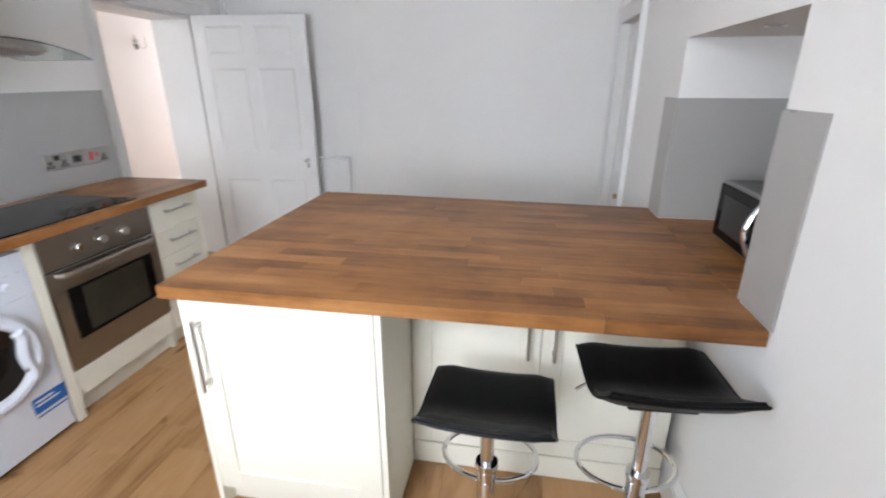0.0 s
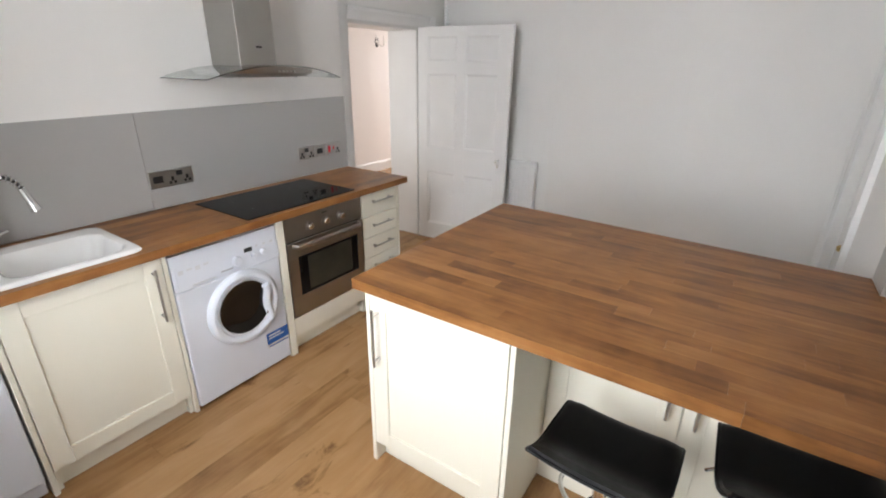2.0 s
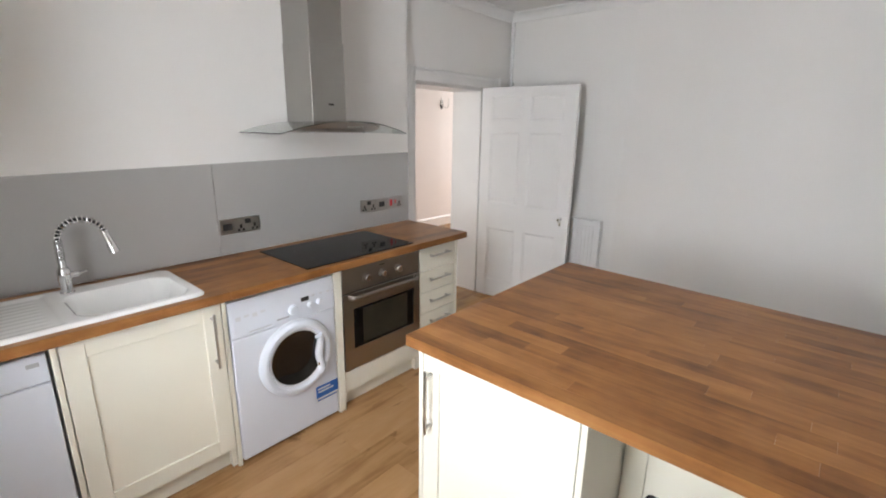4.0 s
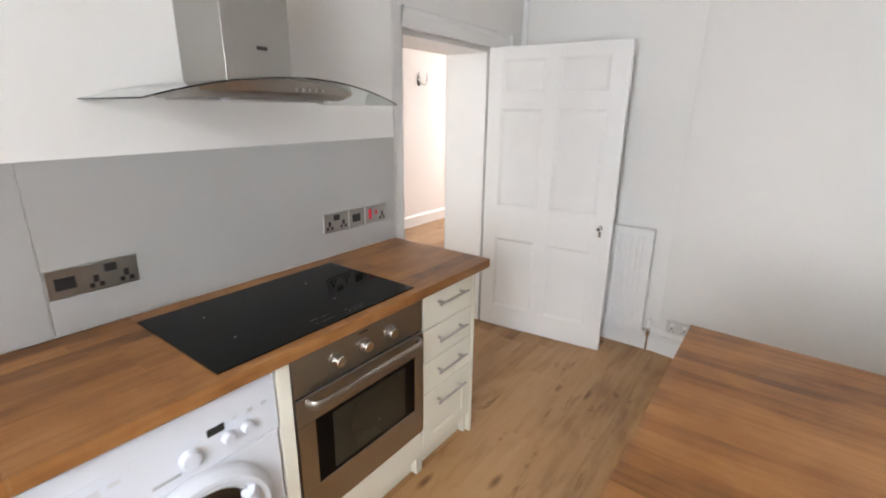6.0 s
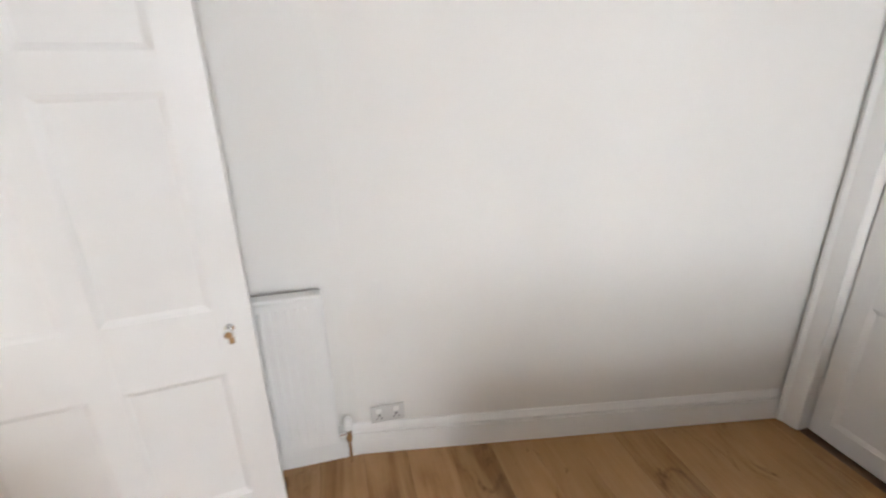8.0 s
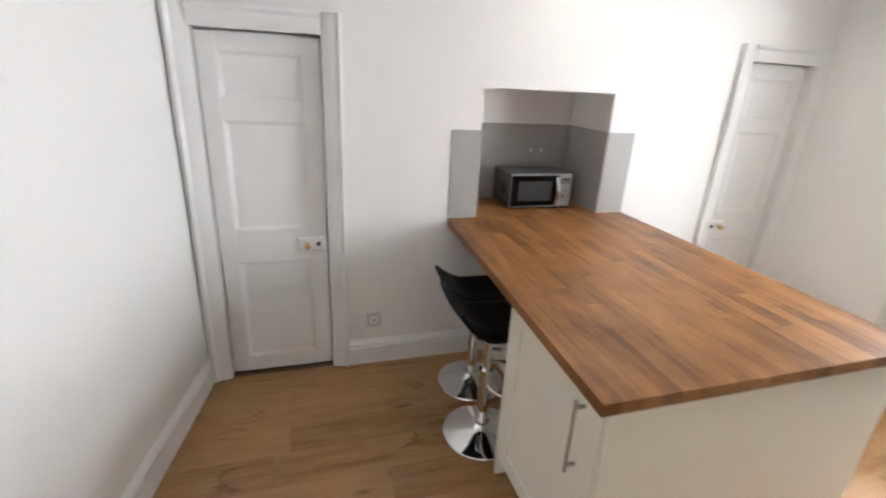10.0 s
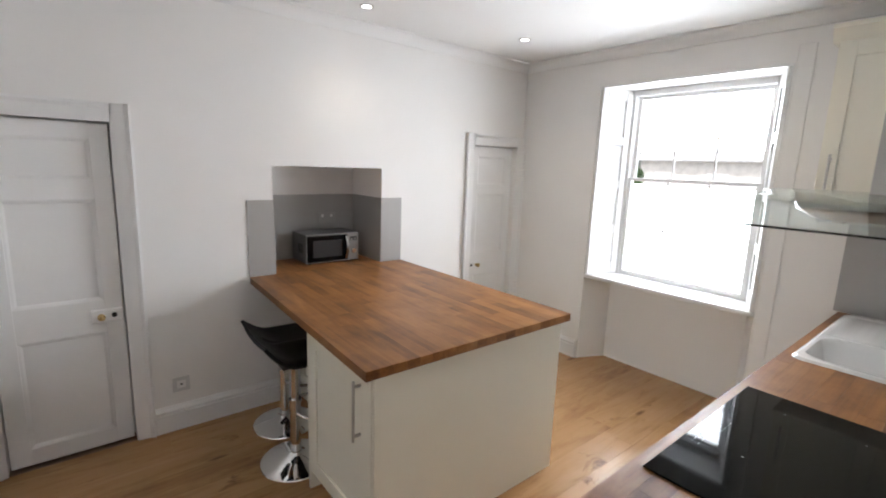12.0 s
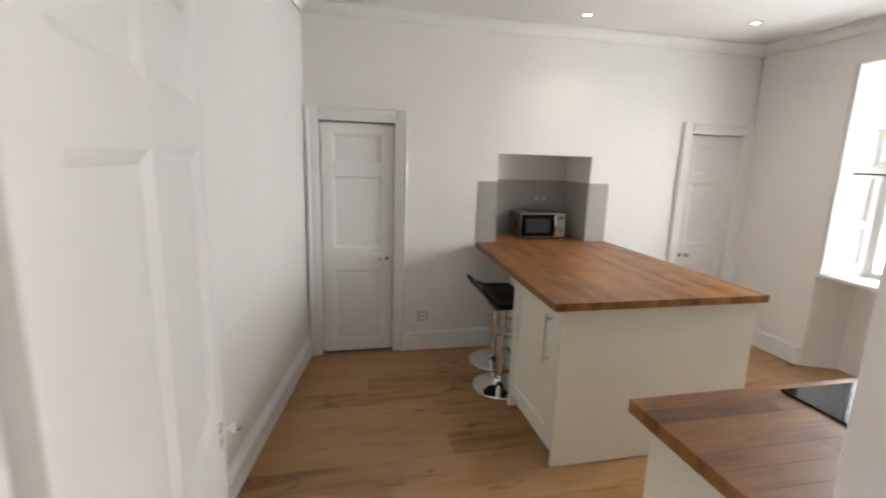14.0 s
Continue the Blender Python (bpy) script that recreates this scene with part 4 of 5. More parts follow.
for z0, z1 in ((0.700, 0.862), (0.550, 0.696), (0.402, 0.546), (0.112, 0.398)):
    if z1 - z0 > 0.2:
        dr = shaker(u, "x", FX - 0.02, 1, -0.435, -0.078, z0, z1, rail=0.06, name="drawer_front")
    else:
        dr = part("drawer_front", box(B(), FX - 0.020, FX, -0.435, -0.078, z0, z1, 0.0015), CREAM, u)
    zz = z1 - 0.062
    handle(dr, (FX, -0.345, zz), (FX, -0.165, zz), (0.030, 0, 0), 0.0055)

# hob
hob = thing("ceramic_hob", (0.38, -0.905, TOP), "black ceramic glass hob set in the oak worktop", "hob")
part("glass_top", box(B(), 0.128, 0.608, -1.264, -0.500, TOP + 0.0006, TOP + 0.006, 0.002), BLACKGLASS, hob)
for x, y in ((0.26, -1.12), (0.26, -0.73), (0.46, -1.13), (0.46, -0.76)):
    part("ring_mark", rod(B(), (x, y, TOP + 0.0058), (x, y, TOP + 0.0062), 0.0035, seg=12), DIMMARK, hob)
random.seed(3)
for c, x in ((-0.93, 0.575), (-0.80, 0.560), (-0.93, 0.545), (-0.80, 0.578)):
    for k in range(4):
        y = c + 0.022 * k
        part("control_mark", box(B(), x, x + 0.0018, y, y + random.choice((0.006, 0.010, 0.014)), TOP + 0.0058, TOP + 0.0062), DIMMARK, hob)

# sink
sink = thing("ceramic_sink", (0.35, -2.27, TOP), "white ceramic single bowl sink with drainer", "sink")
SX0, SX1, SY0, SY1 = 0.125, 0.605, -2.79, -1.745


def smooth01(t):
    t = max(0.0, min(1.0, t))
    return t * t * (3 - 2 * t)


def rrect(x, y, x0, x1, y0, y1, r):
    """Signed distance inside (+) a rounded rectangle."""
    qx, qy = abs(x - (x0 + x1) / 2) - (x1 - x0) / 2 + r, abs(y - (y0 + y1) / 2) - (y1 - y0) / 2 + r
    return r - math.hypot(max(qx, 0), max(qy, 0)) - min(max(qx, qy), 0)


s = B()
nx, ny = 56, 116
grid = []
for i in range(nx + 1):
    row = []
    for j in range(ny + 1):
        x, y = SX0 + (SX1 - SX0) * i / nx, SY0 + (SY1 - SY0) * j / ny
        r = 0.055
        cx, cy = min(max(x, SX0 + r), SX1 - r), min(max(y, SY0 + r), SY1 - r)
        dx, dy = x - cx, y - cy
        if dx and dy:
            f = max(abs(dx), abs(dy)) / math.hypot(dx, dy)
            x, y = cx + dx * f, cy + dy * f
        d = rrect(x, y, SX0, SX1, SY0, SY1, r)
        z = 0.001 + 0.013 * smooth01(d / 0.012)
        z -= 0.008 * smooth01((rrect(x, y, SX0 + 0.03, SX1 - 0.03, SY0 + 0.03, SY1 - 0.03, 0.05)) / 0.02) * (1 - smooth01((y + 2.24) / 0.02))
        b = rrect(x, y, 0.235, 0.572, -2.185, -1.785, 0.09)
        z -= 0.165 * smooth01(b / 0.055) + 0.01 * smooth01(b / 0.16)
        if y < -2.26 and d > 0.07:
            z += 0.0008 * math.cos((x - SX0) * math.tau / 0.04)
        row.append(s.verts.new((x, y, TOP + z)))
    grid.append(row)
for i in range(nx):
    for j in range(ny):
        s.faces.new((grid[i][j], grid[i + 1][j], grid[i + 1][j + 1], grid[i][j + 1]))
basin = part("basin", s, CERAMIC, sink, smooth=True)
part("waste", lathe(B(), [(0, TOP - 0.157), (0.018, TOP - 0.157), (0.022, TOP - 0.154), (0.040, TOP - 0.152), (0.042, TOP - 0.160)], Matrix.Translation((0.40, -1.985, 0)), 28), CHROME, sink, "chrome waste", True)
part("waste_hole", rod(B(), (0.40, -1.985, TOP - 0.158), (0.40, -1.985, TOP - 0.1545), 0.017, seg=20), DARKGAP, sink)

# spring tap
TX, TY = 0.205, -2.15
tap = thing("spring_tap", (TX, TY, TOP + 0.012), "chrome pull-down kitchen tap with a coiled spring", "tap")
z0 = TOP + 0.012
part("body", lathe(B(), [(0, 0), (0.027, 0), (0.027, 0.008), (0.022, 0.012), (0.022, 0.055), (0.025, 0.06), (0.025, 0.10), (0.017, 0.115), (0.014, 0.12), (0.014, 0.15), (0, 0.15)], Matrix.Translation((TX, TY, z0)), 28), CHROME, tap, smooth=True)
s = B()
rod(s, (TX, TY, z0 + 0.078), (TX + 0.01, TY + 0.05, z0 + 0.080), 0.013)
rod(s, (TX + 0.01, TY + 0.045, z0 + 0.080), (TX + 0.03, TY + 0.075, z0 + 0.095), 0.006)
part("lever", s, CHROME, tap, smooth=True)


def hose(t):
    """The arch of the hose from the body to the spray head."""
    top = 0.315
    if t < 0.45:
        return Vector((TX, TY, z0 + 0.14 + (top - 0.14 - 0.085) * t / 0.45))
    a = math.pi * 0.93 * (t - 0.45) / 0.55
    r = 0.080
    return Vector((TX + (r - r * math.cos(a)) * 0.25, TY + (r - r * math.cos(a)) * 0.97, z0 + top - 0.085 + r * math.sin(a)))


s = B()
tube(s, [hose(k / 60) for k in range(61)], 0.0065, 10)
part("hose", s, BLACKPL, tap, smooth=True)
s = B()
pts = []
turns = 27
for k in range(turns * 10 + 1):
    t = k / (turns * 10)
    p = hose(t)
    tg = (hose(min(1, t + 0.005)) - hose(max(0, t - 0.005))).normalized()
    sd = Vector((0.97, -0.25, 0)).normalized()
    n2 = tg.cross(sd)
    a = math.tau * turns * t
    pts.append(p + 0.0135 * (math.cos(a) * sd + math.sin(a) * n2))
tube(s, pts, 0.0029, 6)
part("spring", s, CHROME, tap, smooth=True)
end = hose(1.0)
dd = (hose(1.0) - hose(0.985)).normalized()
s = B()
rod(s, end - dd * 0.005, end + dd * 0.055, 0.013, 0.016)
rod(s, end + dd * 0.056, end + dd * 0.095, 0.016, 0.021)
part("spray_head", s, CHROME, tap, smooth=True)

# ---- cooker hood ----
hood = thing("cooker_hood", (0.15, -0.87, 1.6), "stainless steel chimney hood with a curved glass canopy", "cooker hood")
HC = -0.85
part("chimney", box(B(), XW + 0.001, 0.310, -0.981, -0.757, 1.634, 2.06, 0.0008), STEELV, hood)
part("chimney_upper", box(B(), XW + 0.001, 0.305, -0.976, -0.762, 2.061, ZC - 0.002, 0.0008), STEELV, hood)
part("badge", box(B(), 0.310, 0.3115, -0.875, -0.840, 1.726, 1.737), DARKGAP, hood)
s = B()
rows = []
n = 36
for i in range(n + 1):
    u = -1 + 2 * i / n
    y = HC + u * 0.425
    z = 1.643 - 0.066 * u * u
    xf = 0.498 - 0.030 * u * u
    rows.append([s.verts.new((x, y, zz)) for x, zz in ((XW + 0.002, z), (xf, z), (xf, z - 0.004), (XW + 0.002, z - 0.004))])
for a, b in zip(rows, rows[1:]):
    for k in range(4):
        s.faces.new((a[k], a[(k + 1) % 4], b[(k + 1) % 4], b[k]))
s.faces.new(rows[0][::-1])
s.faces.new(rows[-1])
part("glass_canopy", s, HOODGLASS, hood, "clear greenish curved glass", True)
s = B()
# the body under the glass: its front bows forward, its sides lean in towards the flat underside
rings = []
for zt, half, deep in ((None, 0.270, 0.445), (1.601, 0.264, 0.440), (1.584, 0.235, 0.415)):
    ring = [(XW + 0.003, -half)] + [(deep - 0.06 * (k / 8 - 1) ** 2, half * (k / 8 - 1)) for k in range(17)] + [(XW + 0.003, half)]
    rings.append([s.verts.new((x, HC + 0.015 + v, zt or 1.637 - 0.066 * ((v + 0.015) / 0.425) ** 2)) for x, v in ring])
for ra, rb in zip(rings, rings[1:]):
    for k in range(len(ra)):
        k2 = (k + 1) % len(ra)
        s.faces.new((ra[k], ra[k2], rb[k2], rb[k]))
s.faces.new(rings[0])
s.faces.new(rings[-1][::-1])
mb = part("motor_body", s, STEEL, hood, smooth=True)
part("filter", box(B(), 0.08, 0.34, HC - 0.21, HC + 0.22, 1.578, 1.5835, 0.001), NICKEL, mb)
for y in (HC - 0.17, HC + 0.19):
    part("hood_lamp", rod(B(), (0.36, y, 1.576), (0.36, y, 1.5838), 0.013, seg=20), MARK, mb)
for k in range(5):
    part("button", rod(B(), (0.436, HC + 0.005 + 0.024 * k, 1.612), (0.449, HC + 0.005 + 0.024 * k, 1.610), 0.0055, seg=12), NICKEL, mb)

# ---- wall cupboard by the window ----
wc = thing("wall_cupboard", (0.40, -2.70, 1.50), "cream shaker wall cupboard with a cornice and light pelmet", "wall cupboard")
CX, CY, CZ0, CZ1 = 0.785, -2.525, 1.535, 2.36
part("carcass", box(B(), XW + 0.001, CX, YS + 0.003, CY, CZ0, CZ1, 0.001), CREAM, wc)
for x0, x1, hx in ((XW + 0.003, 0.410, 0.09), (0.414, CX - 0.002, CX - 0.05)):
    dr = shaker(wc, "y", CY + 0.0005, 1, x0, x1, CZ0 + 0.002, CZ1 - 0.002)
    handle(dr, (hx, CY + 0.0205, CZ0 + 0.05), (hx, CY + 0.0205, CZ0 + 0.25), (0, 0.03, 0))
part("light_pelmet", box(B(), XW + 0.001, CX + 0.012, YS + 0.003, CY + 0.03, CZ0 - 0.036, CZ0 - 0.0005, 0.004), CREAM, wc)
s = B()
prism(s, [(0.0, 0.0), (0.315, 0.0), (0.33, 0.02), (0.355, 0.065), (0.355, 0.085), (0.0, 0.085)], Matrix(((0, 0, 1, XW + 0.001), (1, 0, 0, YS + 0.003), (0, 1, 0, CZ1 + 0.0005), (0, 0, 0, 1))), CX - 0.015)
part("cornice", s, CREAM, wc)

# ---- sockets and switches ----
def plate(axis, face, sign, a, z, w, h, mat, name, label, category, group=""):
    """An electrical plate on a wall; a, z: its middle."""
    at = (face, a, z) if axis == "x" else (a, face, z)
    t = thing(name, at, label, category, group)

    def slab(u0, u1, w0, w1, d0, d1, mt, nm, par, bev=0.0, lab=""):
        p, q = sorted((face + sign * d0, face + sign * d1))
        s = B()
        if axis == "x":
            box(s, p, q, a + u0, a + u1, z + w0, z + w1, bev)
        else:
            box(s, a + u0, a + u1, p, q, z + w0, z + w1, bev)
        return part(nm, s, mt, par, lab)

    pl = slab(-w / 2, w / 2, -h / 2, h / 2, 0.0005, 0.007, mat, "faceplate", t, 0.002)
    return t, pl, slab


def pins(slab, pl, c):
    """A three-pin outlet: the black earth slot above two black pin slots."""
    slab(c - 0.007, c + 0.007, -0.016, 0.006, 0.0068, 0.0074, BLACKPL, "earth_hole", pl)
    slab(c - 0.019, c - 0.006, -0.032, -0.018, 0.0068, 0.0074, BLACKPL, "pin_hole", pl)
    slab(c + 0.006, c + 0.019, -0.032, -0.018, 0.0068, 0.0074, BLACKPL, "pin_hole", pl)


F = XW + 0.0075
for y in (-1.283, -0.394):
    t, pl, slab = plate("x", F, 1, y, 1.067, 0.147, 0.087, STEELV, "double_socket", "brushed steel double socket on the splashback", "socket", "steel sockets")
    for c in (-0.040, 0.040):
        pins(slab, pl, c)
    slab(-0.017, 0.017, 0.008, 0.034, 0.0069, 0.010, BLACKPL, "rocker", pl, 0.001)
for y in (-1.398, -0.275):
    t, pl, slab = plate("x", F, 1, y, 1.067, 0.087, 0.087, STEELV, "fused_switch", "brushed steel switch plate on the splashback", "switch", "steel switches")
    slab(-0.025, 0.025, -0.018, 0.018, 0.0069, 0.0105, BLACKPL, "rocker", pl, 0.001)
t, pl, slab = plate("x", F, 1, -0.143, 1.067, 0.147, 0.087, STEELV, "cooker_switch", "brushed steel cooker switch with a red rocker and socket", "switch")
slab(-0.052, -0.032, -0.022, 0.026, 0.0069, 0.011, RED, "rocker", pl, 0.0015)
slab(-0.006, 0.006, -0.006, 0.018, 0.0069, 0.010, RED, "rocker", pl, 0.001)
pins(slab, pl, 0.042)

t, pl, slab = plate("x", XE, -1, 0.155, 0.290, 0.092, 0.092, PLATE, "wall_socket", "pale grey metal plate above the skirting", "socket")
slab(-0.024, 0.024, -0.024, 0.024, 0.0069, 0.0085, WHITEPL, "insert", pl, 0.001, "white plastic insert")
slab(-0.006, 0.006, -0.005, 0.005, 0.0084, 0.0089, DARKGAP, "outlet_hole", pl)
t, pl, slab = plate("x", NX - 0.0065, -1, -1.02, 1.215, 0.147, 0.087, GREYMATT, "double_socket", "pale grey double socket on the alcove lining", "socket")
for c in (-0.038, 0.038):
    slab(c - 0.010, c + 0.010, 0.010, 0.032, 0.0069, 0.010, WHITEPL, "rocker", pl, 0.001)
t, pl, slab = plate("y", YN - 0.031, -1, 1.275, 0.215, 0.147, 0.086, PLATE, "wall_socket", "pale grey double socket above the skirting", "socket")
for c in (-0.038, 0.038):
    slab(c - 0.012, c + 0.012, 0.008, 0.030, 0.0069, 0.010, WHITEPL, "rocker", pl, 0.001)
    slab(c - 0.004, c + 0.004, -0.012, -0.002, 0.0069, 0.0076, DARKGAP, "earth_hole", pl)
    slab(c - 0.014, c - 0.007, -0.026, -0.020, 0.0069, 0.0076, DARKGAP, "pin_hole", pl)
    slab(c + 0.007, c + 0.014, -0.026, -0.020, 0.0069, 0.0076, DARKGAP, "pin_hole", pl)
t, pl, slab = plate("y", YS, 1, 2.615, 0.30, 0.147, 0.086, WHITEPL, "wall_socket", "white plastic double socket by the window", "socket")

# ---- radiator ----
rad = thing("radiator", (0.7, YN - 0.06, 0.13), "white ribbed panel radiator behind the open door", "radiator")
RX0, RX1 = 0.36, 1.055
s = B()
box(s, RX0, RX1, YN - 0.075, YN - 0.035, 0.135, 0.83, 0.004, 2)
body = part("panel", s, GLOSS, rad)
k = RX0 + 0.04
while k < RX1 - 0.035:
    part("rib", box(B(), k - 0.008, k + 0.008, YN - 0.083, YN - 0.0745, 0.165, 0.80, 0.003), GLOSS, body)
    k += 0.033
part("top_grille", box(B(), RX0 - 0.004, RX1 + 0.004, YN - 0.090, YN - 0.03, 0.831, 0.850, 0.004), GLOSS, rad)
part("end_cap", box(B(), RX1 + 0.0005, RX1 + 0.005, YN - 0.088, YN - 0.032, 0.13, 0.8305, 0.001), GLOSS, rad)
part("bracket", box(B(), 0.5, 0.54, YN - 0.036, YN - 0.001, 0.3, 0.7), GLOSS, rad)
s = B()
rod(s, (RX1 - 0.01, YN - 0.055, 0.165), (RX1 + 0.045, YN - 0.055, 0.165), 0.009)
rod(s, (RX1 + 0.045, YN - 0.055, 0.003), (RX1 + 0.045, YN - 0.055, 0.15), 0.0075)
lathe(s, [(0, 0.12), (0.012, 0.12), (0.016, 0.14), (0.016, 0.175), (0.011, 0.185), (0, 0.185)], Matrix.Translation((RX1 + 0.045, YN - 0.055, 0)), 16)
vl = part("valve", s, CHROME, rad, "chrome radiator valve", True)
part("valve_cap", lathe(B(), [(0, 0.188), (0.017, 0.188), (0.017, 0.235), (0.013, 0.243), (0, 0.244)], Matrix.Translation((RX1 + 0.045, YN - 0.055, 0)), 20), WHITEPL, vl, smooth=True)
pipe = thing("heating_pipe", (0.05, YN - 0.03, 0), "white painted pipe in the corner of the room", "pipe")
part("pipe", rod(B(), (0.045, YN - 0.03, 0.003), (0.045, YN - 0.03, ZC - 0.08), 0.013, seg=14), GLOSS, pipe, smooth=True)
for z in (0.8, 2.0):
    part("clip", box(B(), 0.028, 0.062, YN - 0.05, YN - 0.001, z, z + 0.02, 0.003), WHITEPL, pipe)

# ---- microwave ----
mw = local_thing("microwave", "silver microwave oven with a black door in the alcove", "microwave")
MW, MD, MH = 0.425, 0.27, 0.225   # its front looks towards -x, width along y
part("casing", box(B(), 0.012, MD, -MW / 2, MW / 2, 0.012, MH, 0.006, 2), MWCASE, mw)
fr = part("front", box(B(), 0.0, 0.0118, -MW / 2, MW / 2, 0.012, MH, 0.003), SILVER, mw)
dr = part("door", box(B(), -0.010, -0.0005, -MW / 2 + 0.095, MW / 2 - 0.004, 0.022, MH - 0.010, 0.003), BLACKGLASS, mw)
part("door_window", box(B(), -0.0112, -0.0100, -MW / 2 + 0.145, MW / 2 - 0.05, 0.055, MH - 0.045), BLACKPL, dr)
s = B()
tube(s, [(-0.012 - 0.030 * math.sin(math.pi * k / 12), -MW / 2 + 0.112, 0.035 + (MH - 0.058) * k / 12) for k in range(13)], 0.010, 10)
part("handle", s, CHROME, dr, "silver bowed handle", True)
part("display", box(B(), -0.002, -0.0003, -MW / 2 + 0.018, -MW / 2 + 0.075, MH - 0.06, MH - 0.03), BLACKPL, fr)
m = Matrix.Translation((0, -MW / 2 + 0.046, 0.085)) @ Matrix.Rotation(radians(-90), 4, "Y")
part("dial", lathe(B(), [(0, 0.018), (0.017, 0.018), (0.020, 0.014), (0.022, 0.0), (0, 0)], m, 24), CHROME, fr, smooth=True)
for k in range(3):
    for j in range(2):
        part("button", box(B(), -0.003, -0.0003, -MW / 2 + 0.024 + 0.027 * j, -MW / 2 + 0.042 + 0.027 * j, 0.125 + 0.022 * k, 0.138 + 0.022 * k, 0.001), SILVER, fr)
for x in (0.04, MD - 0.04):
    for y in (-MW / 2 + 0.04, MW / 2 - 0.04):
        part("foot", rod(B(), (x, y, 0), (x, y, 0.0125), 0.012, seg=12), BLACKPL, mw)
for k in range(8):
    part("side_vent", box(B(), 0.06 + 0.012 * k, 0.066 + 0.012 * k, MW / 2 - 0.0005, MW / 2 + 0.0006, 0.08, 0.15), DARKGAP, mw)
mw.matrix_world = pose(3.275, -0.925, TOP + 0.0005, 0, 0, 0)

# ---- downlights ----
dl = local_thing("downlight", "small white recessed ceiling downlight, lit", "downlight", "ceiling downlights")
part("bezel", lathe(B(), [(0.045, 0.0), (0.045, -0.004), (0.040, -0.007), (0.030, -0.005), (0.030, 0.0)], seg=28), NICKEL, dl, smooth=True)
part("lens", rod(B(), (0, 0, -0.0035), (0, 0, 0.0), 0.029, seg=24), BULB, dl)
dl.matrix_world = pose(2.805, -0.93, ZC)
# the pair at x = 1.1 is added by guess, out of view
for x, y in ((2.595, -2.157), (1.1, -0.93), (1.1, -2.157)):
    copy_thing(dl, pose(x, y, ZC))
sp = thing("alcove_spotlight", (3.3, -0.85, NZ1), "small recessed spotlight in the top of the alcove", "downlight")
part("bezel", lathe(B(), [(0.030, 0.0), (0.030, -0.004), (0.026, -0.006), (0.020, -0.004), (0.020, 0.0)], Matrix.Translation((3.27, -0.85, NZ1)), 24), CHROME, sp, smooth=True)
part("lens", rod(B(), (3.27, -0.85, NZ1 - 0.003), (3.27, -0.85, NZ1), 0.0195, seg=20), MARK, sp)

# ---- hall beyond the doorway ----
HX = -2.45
bm = B()
box(bm, HX - 0.2, HX, -1.6, 5.2, 0, ZC)
shell("wall_hall_west", bm, HALLWALL, "pale pinkish white hall wall")
# unseen end wall; its window is added to house the south fill lamp
bm = B()
for x0, x1, z0, z1 in ((HX, -2.1, 0, ZC), (-0.9, -TW, 0, ZC), (-2.1, -0.9, 0, 0.8), (-2.1, -0.9, 2.42, ZC)):
    box(bm, x0, x1, -1.6, -1.35, z0, z1)
shell("wall_hall_south", bm, HALLWALL, "pale hall wall with an added, unseen window")
bm = B()
box(bm, -2.1, -0.9, -1.48, -1.475, 0.8, 2.42)
pn = shell("window_3", bm, PANE, "glass of an added, unseen hall window")
pn.visible_shadow = False
# unseen end wall; this opening too is added, for the north fill lamp
bm = B()
for x0, x1, z0, z1 in ((HX, -2.1, 0, ZC), (-0.9, -TW, 0, ZC), (-2.1, -0.9, 0, 0.8), (-2.1, -0.9, 2.42, ZC)):
    box(bm, x0, x1, 5.0, 5.2, z0, z1)
shell("wall_hall_north", bm, HALLWALL, "pale hall wall with an added, unseen window")
bm = B()
box(bm, -TW, -TW + 0.2, YN + 0.3, 5.2, 0, ZC)
shell("wall_hall_east", bm, HALLWALL, "pale hall wall")
bm = B()
box(bm, -2.1, -0.9, 5.12, 5.125, 0.8, 2.42)
pn = shell("window_2", bm, PANE, "glass of an added, unseen hall window")
pn.visible_shadow = False
bm = B()
box(bm, HX - 0.2, -TW, -1.6, 5.2, ZC, ZC + 0.2)
shell("ceiling_hall", bm, CEIL, "white hall ceiling")
cove2 = [(0, 0), (0, -0.20), (0.015, -0.20), (0.02, -0.17), (0.05, -0.10), (0.10, -0.045), (0.16, -0.02), (0.20, -0.015), (0.20, 0)]
shell("trim_cornice_hall", run_of(cove2, (HX + e, -1.35, ZC - e), (HX + e, 5.0, ZC - e), (1, 0, 0)), CEIL, "white moulded hall cornice", True)
shell("baseboard_hall", run_of(skirt, (HX + e, -1.35, 0.001), (HX + e, 5.0, 0.001), (1, 0, 0)), GLOSS, "white gloss moulded skirting", True)
bm = B()
box(bm, HX + 0.001, HX + 0.035, 3.86, 3.98, 0.002, 2.2, 0.006)
box(bm, HX + 0.001, HX + 0.035, 3.98, 4.9, 2.1, 2.2, 0.006)
shell("trim_hall_door", bm, GLOSS, "white gloss door surround in the hall")
sc = thing("wall_light", (HX, 3.22, 1.95), "dark metal two-arm wall light", "wall light")
part("backplate", lathe(B(), [(0, 0.014), (0.028, 0.012), (0.045, 0.004), (0.047, 0)], Matrix.Translation((HX + 0.001, 3.22, 1.95)) @ Matrix.Rotation(radians(90), 4, "Y") @ Matrix.Diagonal((1.6, 0.8, 1, 1)), 24), BLACKPL, sc, smooth=True)
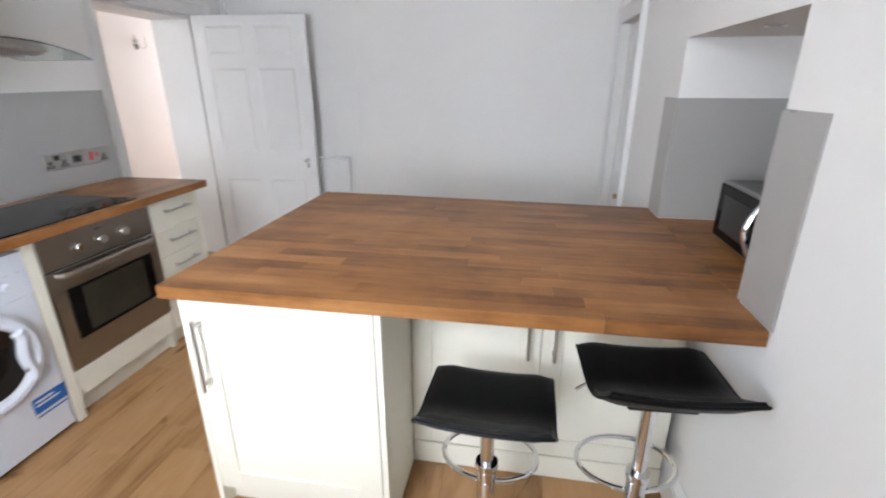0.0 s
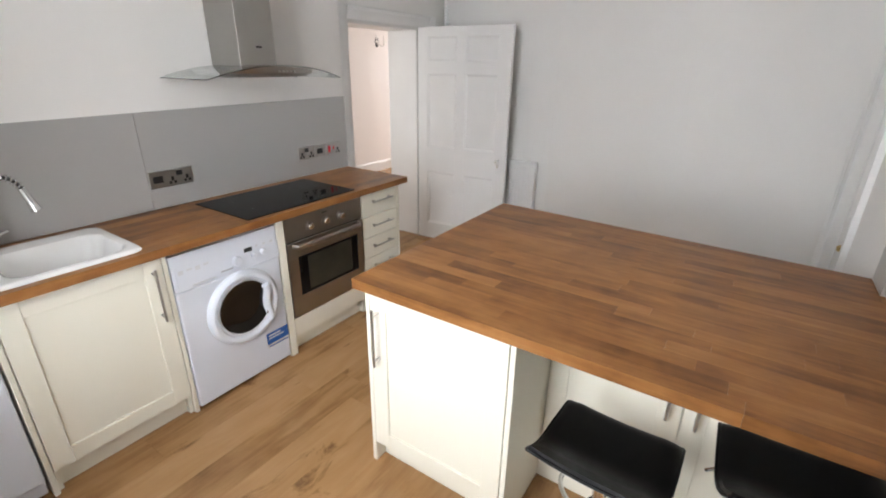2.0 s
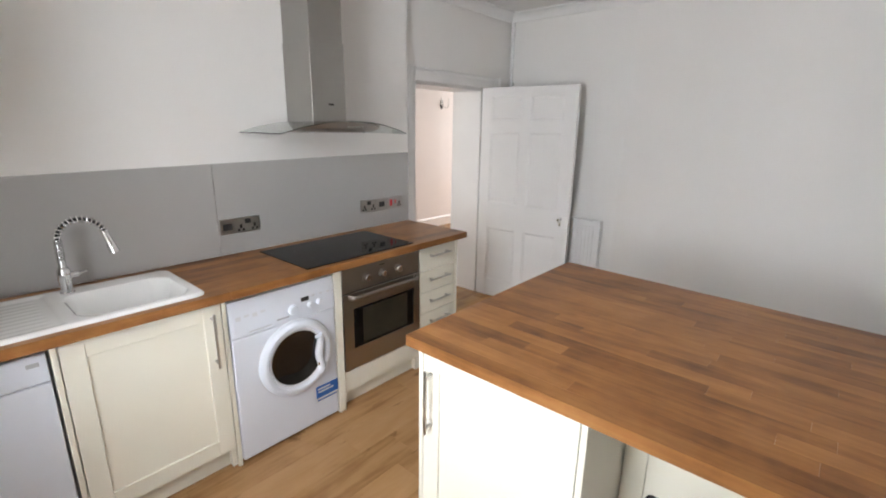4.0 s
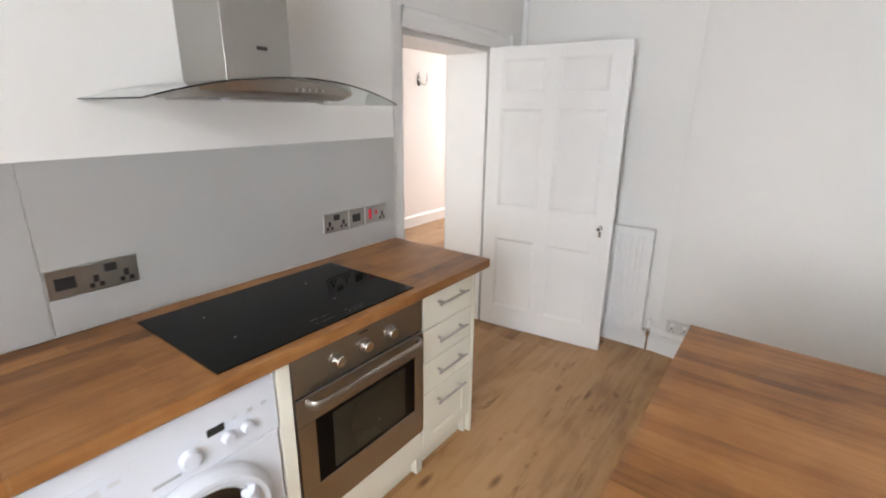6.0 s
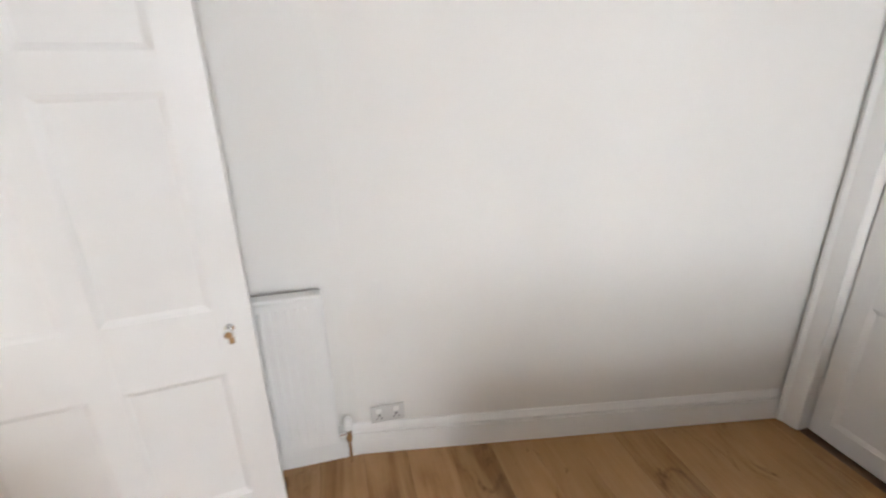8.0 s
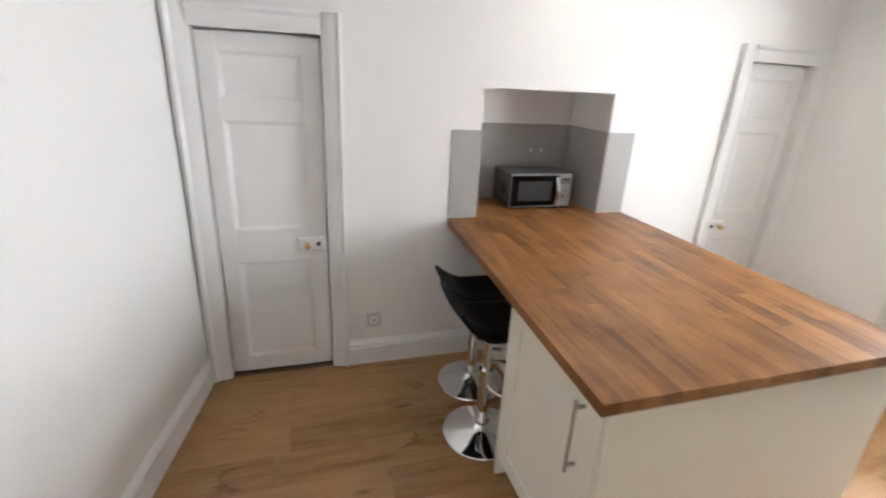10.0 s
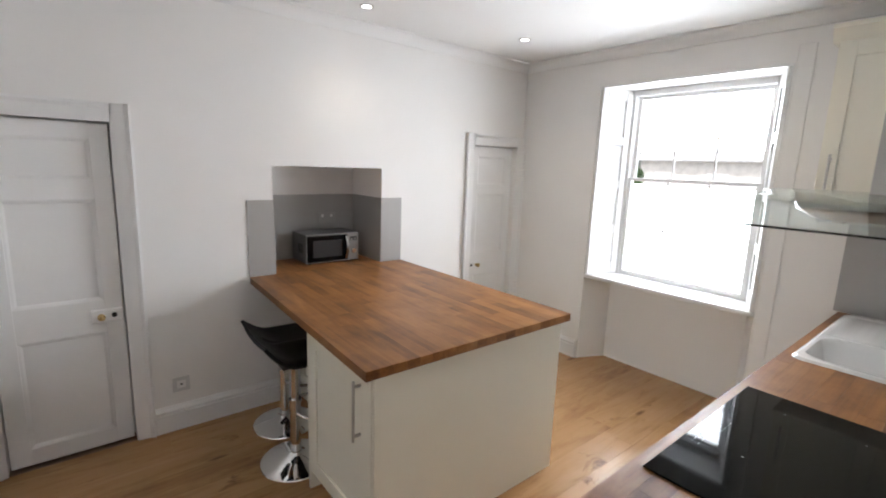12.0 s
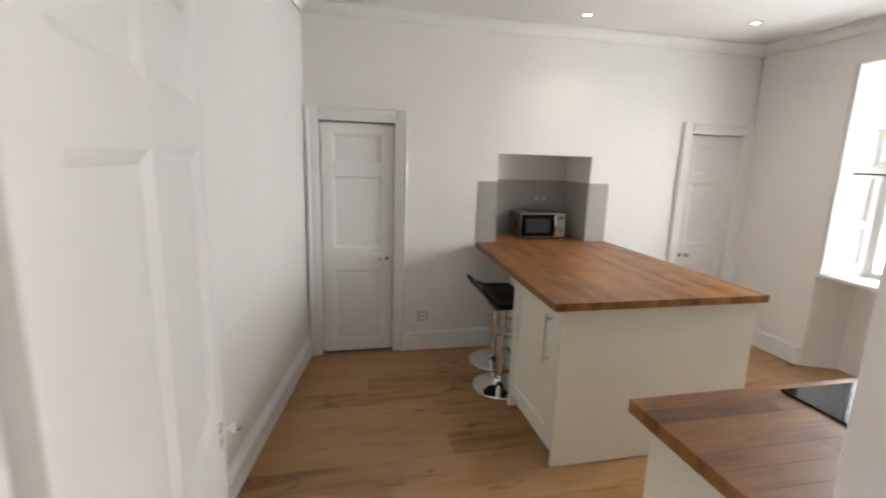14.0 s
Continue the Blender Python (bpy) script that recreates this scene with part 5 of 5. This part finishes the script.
for sgn in (-1, 1):
    s = B()
    tube(s, [(HX + 0.012 + 0.07 * math.sin(math.pi * k / 16), 3.22 + sgn * 0.085 * k / 10, 1.94 - 0.045 * math.sin(math.pi * k / 10) + 0.0) for k in range(11)], 0.005, 8)
    arm = part("arm", s, NICKEL, sc, smooth=True)
    p = Vector((HX + 0.012 + 0.07 * math.sin(math.pi * 10 / 16), 3.22 + sgn * 0.085, 1.94))
    s = B()
    rod(s, p, p + Vector((0, 0, 0.02)), 0.018, 0.022)
    rod(s, p + Vector((0, 0, 0.02)), p + Vector((0, 0, 0.10)), 0.011)
    part("candle_sleeve", s, WHITEPL, arm, smooth=True)

# ---- outside ----
bm = B()
box(bm, -200, 200, -400, 300, -0.90, -0.80)
shell("ground", bm, GROUND, "pale paving outside the window")
random.seed(5)


def house(x, y, w, d, eaves, ridge, name="house", label="pale stone house with a slate roof"):
    h = thing(name, (x, y, -0.8), label, "house")
    part("wall", box(B(), x - w / 2, x + w / 2, y - d / 2, y + d / 2, -0.8, eaves), STONE, h)
    s = B()
    prism(s, [(-d / 2 - 0.4, 0), (d / 2 + 0.4, 0), (d / 2 + 0.4, 0.12), (0, ridge - eaves), (-d / 2 - 0.4, 0.12)],
          Matrix(((0, 0, 1, x - w / 2 - 0.3), (1, 0, 0, y), (0, 1, 0, eaves + 0.01), (0, 0, 0, 1))), w + 0.6)
    rf = part("roof", s, SLATE, h)
    part("chimney", box(B(), x + w * 0.3, x + w * 0.3 + 0.9, y - 0.4, y + 0.4, eaves + 0.6, ridge + 0.9, 0.02), STONE, rf)
    n = int(w / 3)
    for k in range(n):
        wx = x - w / 2 + (k + 0.5) * w / n
        z = 0.4
        while z + 1.4 < eaves:
            wn_ = part("window", box(B(), wx - 0.6, wx + 0.6, y + d / 2 - 0.02, y + d / 2 + 0.04, z, z + 1.4, 0.01), GLOSS, h)
            # pane painted pale, as if bleached by the outside glare
            part("pane", box(B(), wx - 0.5, wx + 0.5, y + d / 2 + 0.0402, y + d / 2 + 0.045, z + 0.1, z + 1.3), GLAREPANE, wn_)
            z += 2.8
    return h


house(9.8, -34, 13, 8, 2.5, 4.6)
house(-10, -44, 16, 9, 2.6, 4.8)


def tree(x, y, h, r):
    t = thing("tree", (x, y, -0.8), "green leafy garden tree", "tree")
    s = B()
    tube(s, [(x, y, -0.8), (x + 0.05, y, h * 0.3), (x, y + 0.05, h * 0.6)], 0.12, 8)
    for k in range(7):
        a = k * 2.4
        tube(s, [(x, y, h * (0.25 + 0.05 * k)), (x + 0.5 * r * math.cos(a), y + 0.5 * r * math.sin(a), h * (0.4 + 0.06 * k))], 0.04, 6)
    part("trunk", s, BARK, t)
    verts, faces = [], []
    for k in range(2600):
        while True:
            p = Vector((random.uniform(-1, 1), random.uniform(-1, 1), random.uniform(-1, 1)))
            if 0.25 < p.length < 1:
                break
        bump_ = 0.75 + 0.35 * noise.noise(p * 2.3)
        c = Vector((x + p.x * r * bump_, y + p.y * r * bump_, h * 0.58 + p.z * h * 0.42 * bump_))
        q = Euler((random.uniform(0, 6), random.uniform(0, 6), random.uniform(0, 6))).to_matrix()
        z = random.uniform(0.07, 0.14)
        i = len(verts)
        verts += [c + q @ Vector(o) * z for o in ((-1, 0, 0), (0, -0.5, 0.1), (1, 0, 0), (0, 0.5, 0.1))]
        faces.append((i, i + 1, i + 2, i + 3))
    me = bpy.data.meshes.new("crown")
    me.from_pydata(verts, [], faces)
    me.materials.append(LEAF)
    ob = new("crown", me)
    ob.parent = t
    ob.location = -ORIGIN[t]


tree(8.0, -13.5, 2.35, 0.62)

# ---- pieces: staves and floor planks ----
staves(isl_top, IX0, IX1, IY0, IY1, 0, OAKTOP, 0.062, taper=0.082)
isl_tongue = thing("alcove_worktop", (3.3, -0.85, TOP - 0.04), "oiled oak worktop running into the alcove", "worktop")
staves(isl_tongue, IX1 + 0.0005, NX - 0.007, NY0 + 0.007, NY1 - 0.007, 0, OAKTOP, 0.062)
staves(wt, XW + 0.007, 0.640, YS + 0.008, 0.0, 1, OAKTOPY, 0.0632, skip=(0.130, 0.580, -1.765))

bm = B()
box(bm, HX - 0.2, XE + 0.6, YB, 5.2, -0.20, -0.0125)
floor = shell("floor", bm, FLOORSIDE, "light oak laminate plank floor")
random.seed(23)


def planks(x0, x1, y0, y1):
    w, lng = 0.192, 1.29
    x, r = x0, 0
    while x < x1 - 0.005:
        xb = min(x + w, x1)
        y = y0 - random.uniform(0, lng * 0.9)
        while y < y1 - 0.005:
            a, b = max(y, y0), min(y + lng, y1)
            if b - a > 0.01:
                k = 0.0004
                s = B()
                box(s, x + k, xb - k, a + k, b - k, -0.012, 0.0)
                part("plank", s, FLOORWOOD, floor)
            y += lng
        x += w


planks(0.0, XE, YS - 0.28, YN)
planks(HX, 0.0, -1.35, 5.0)
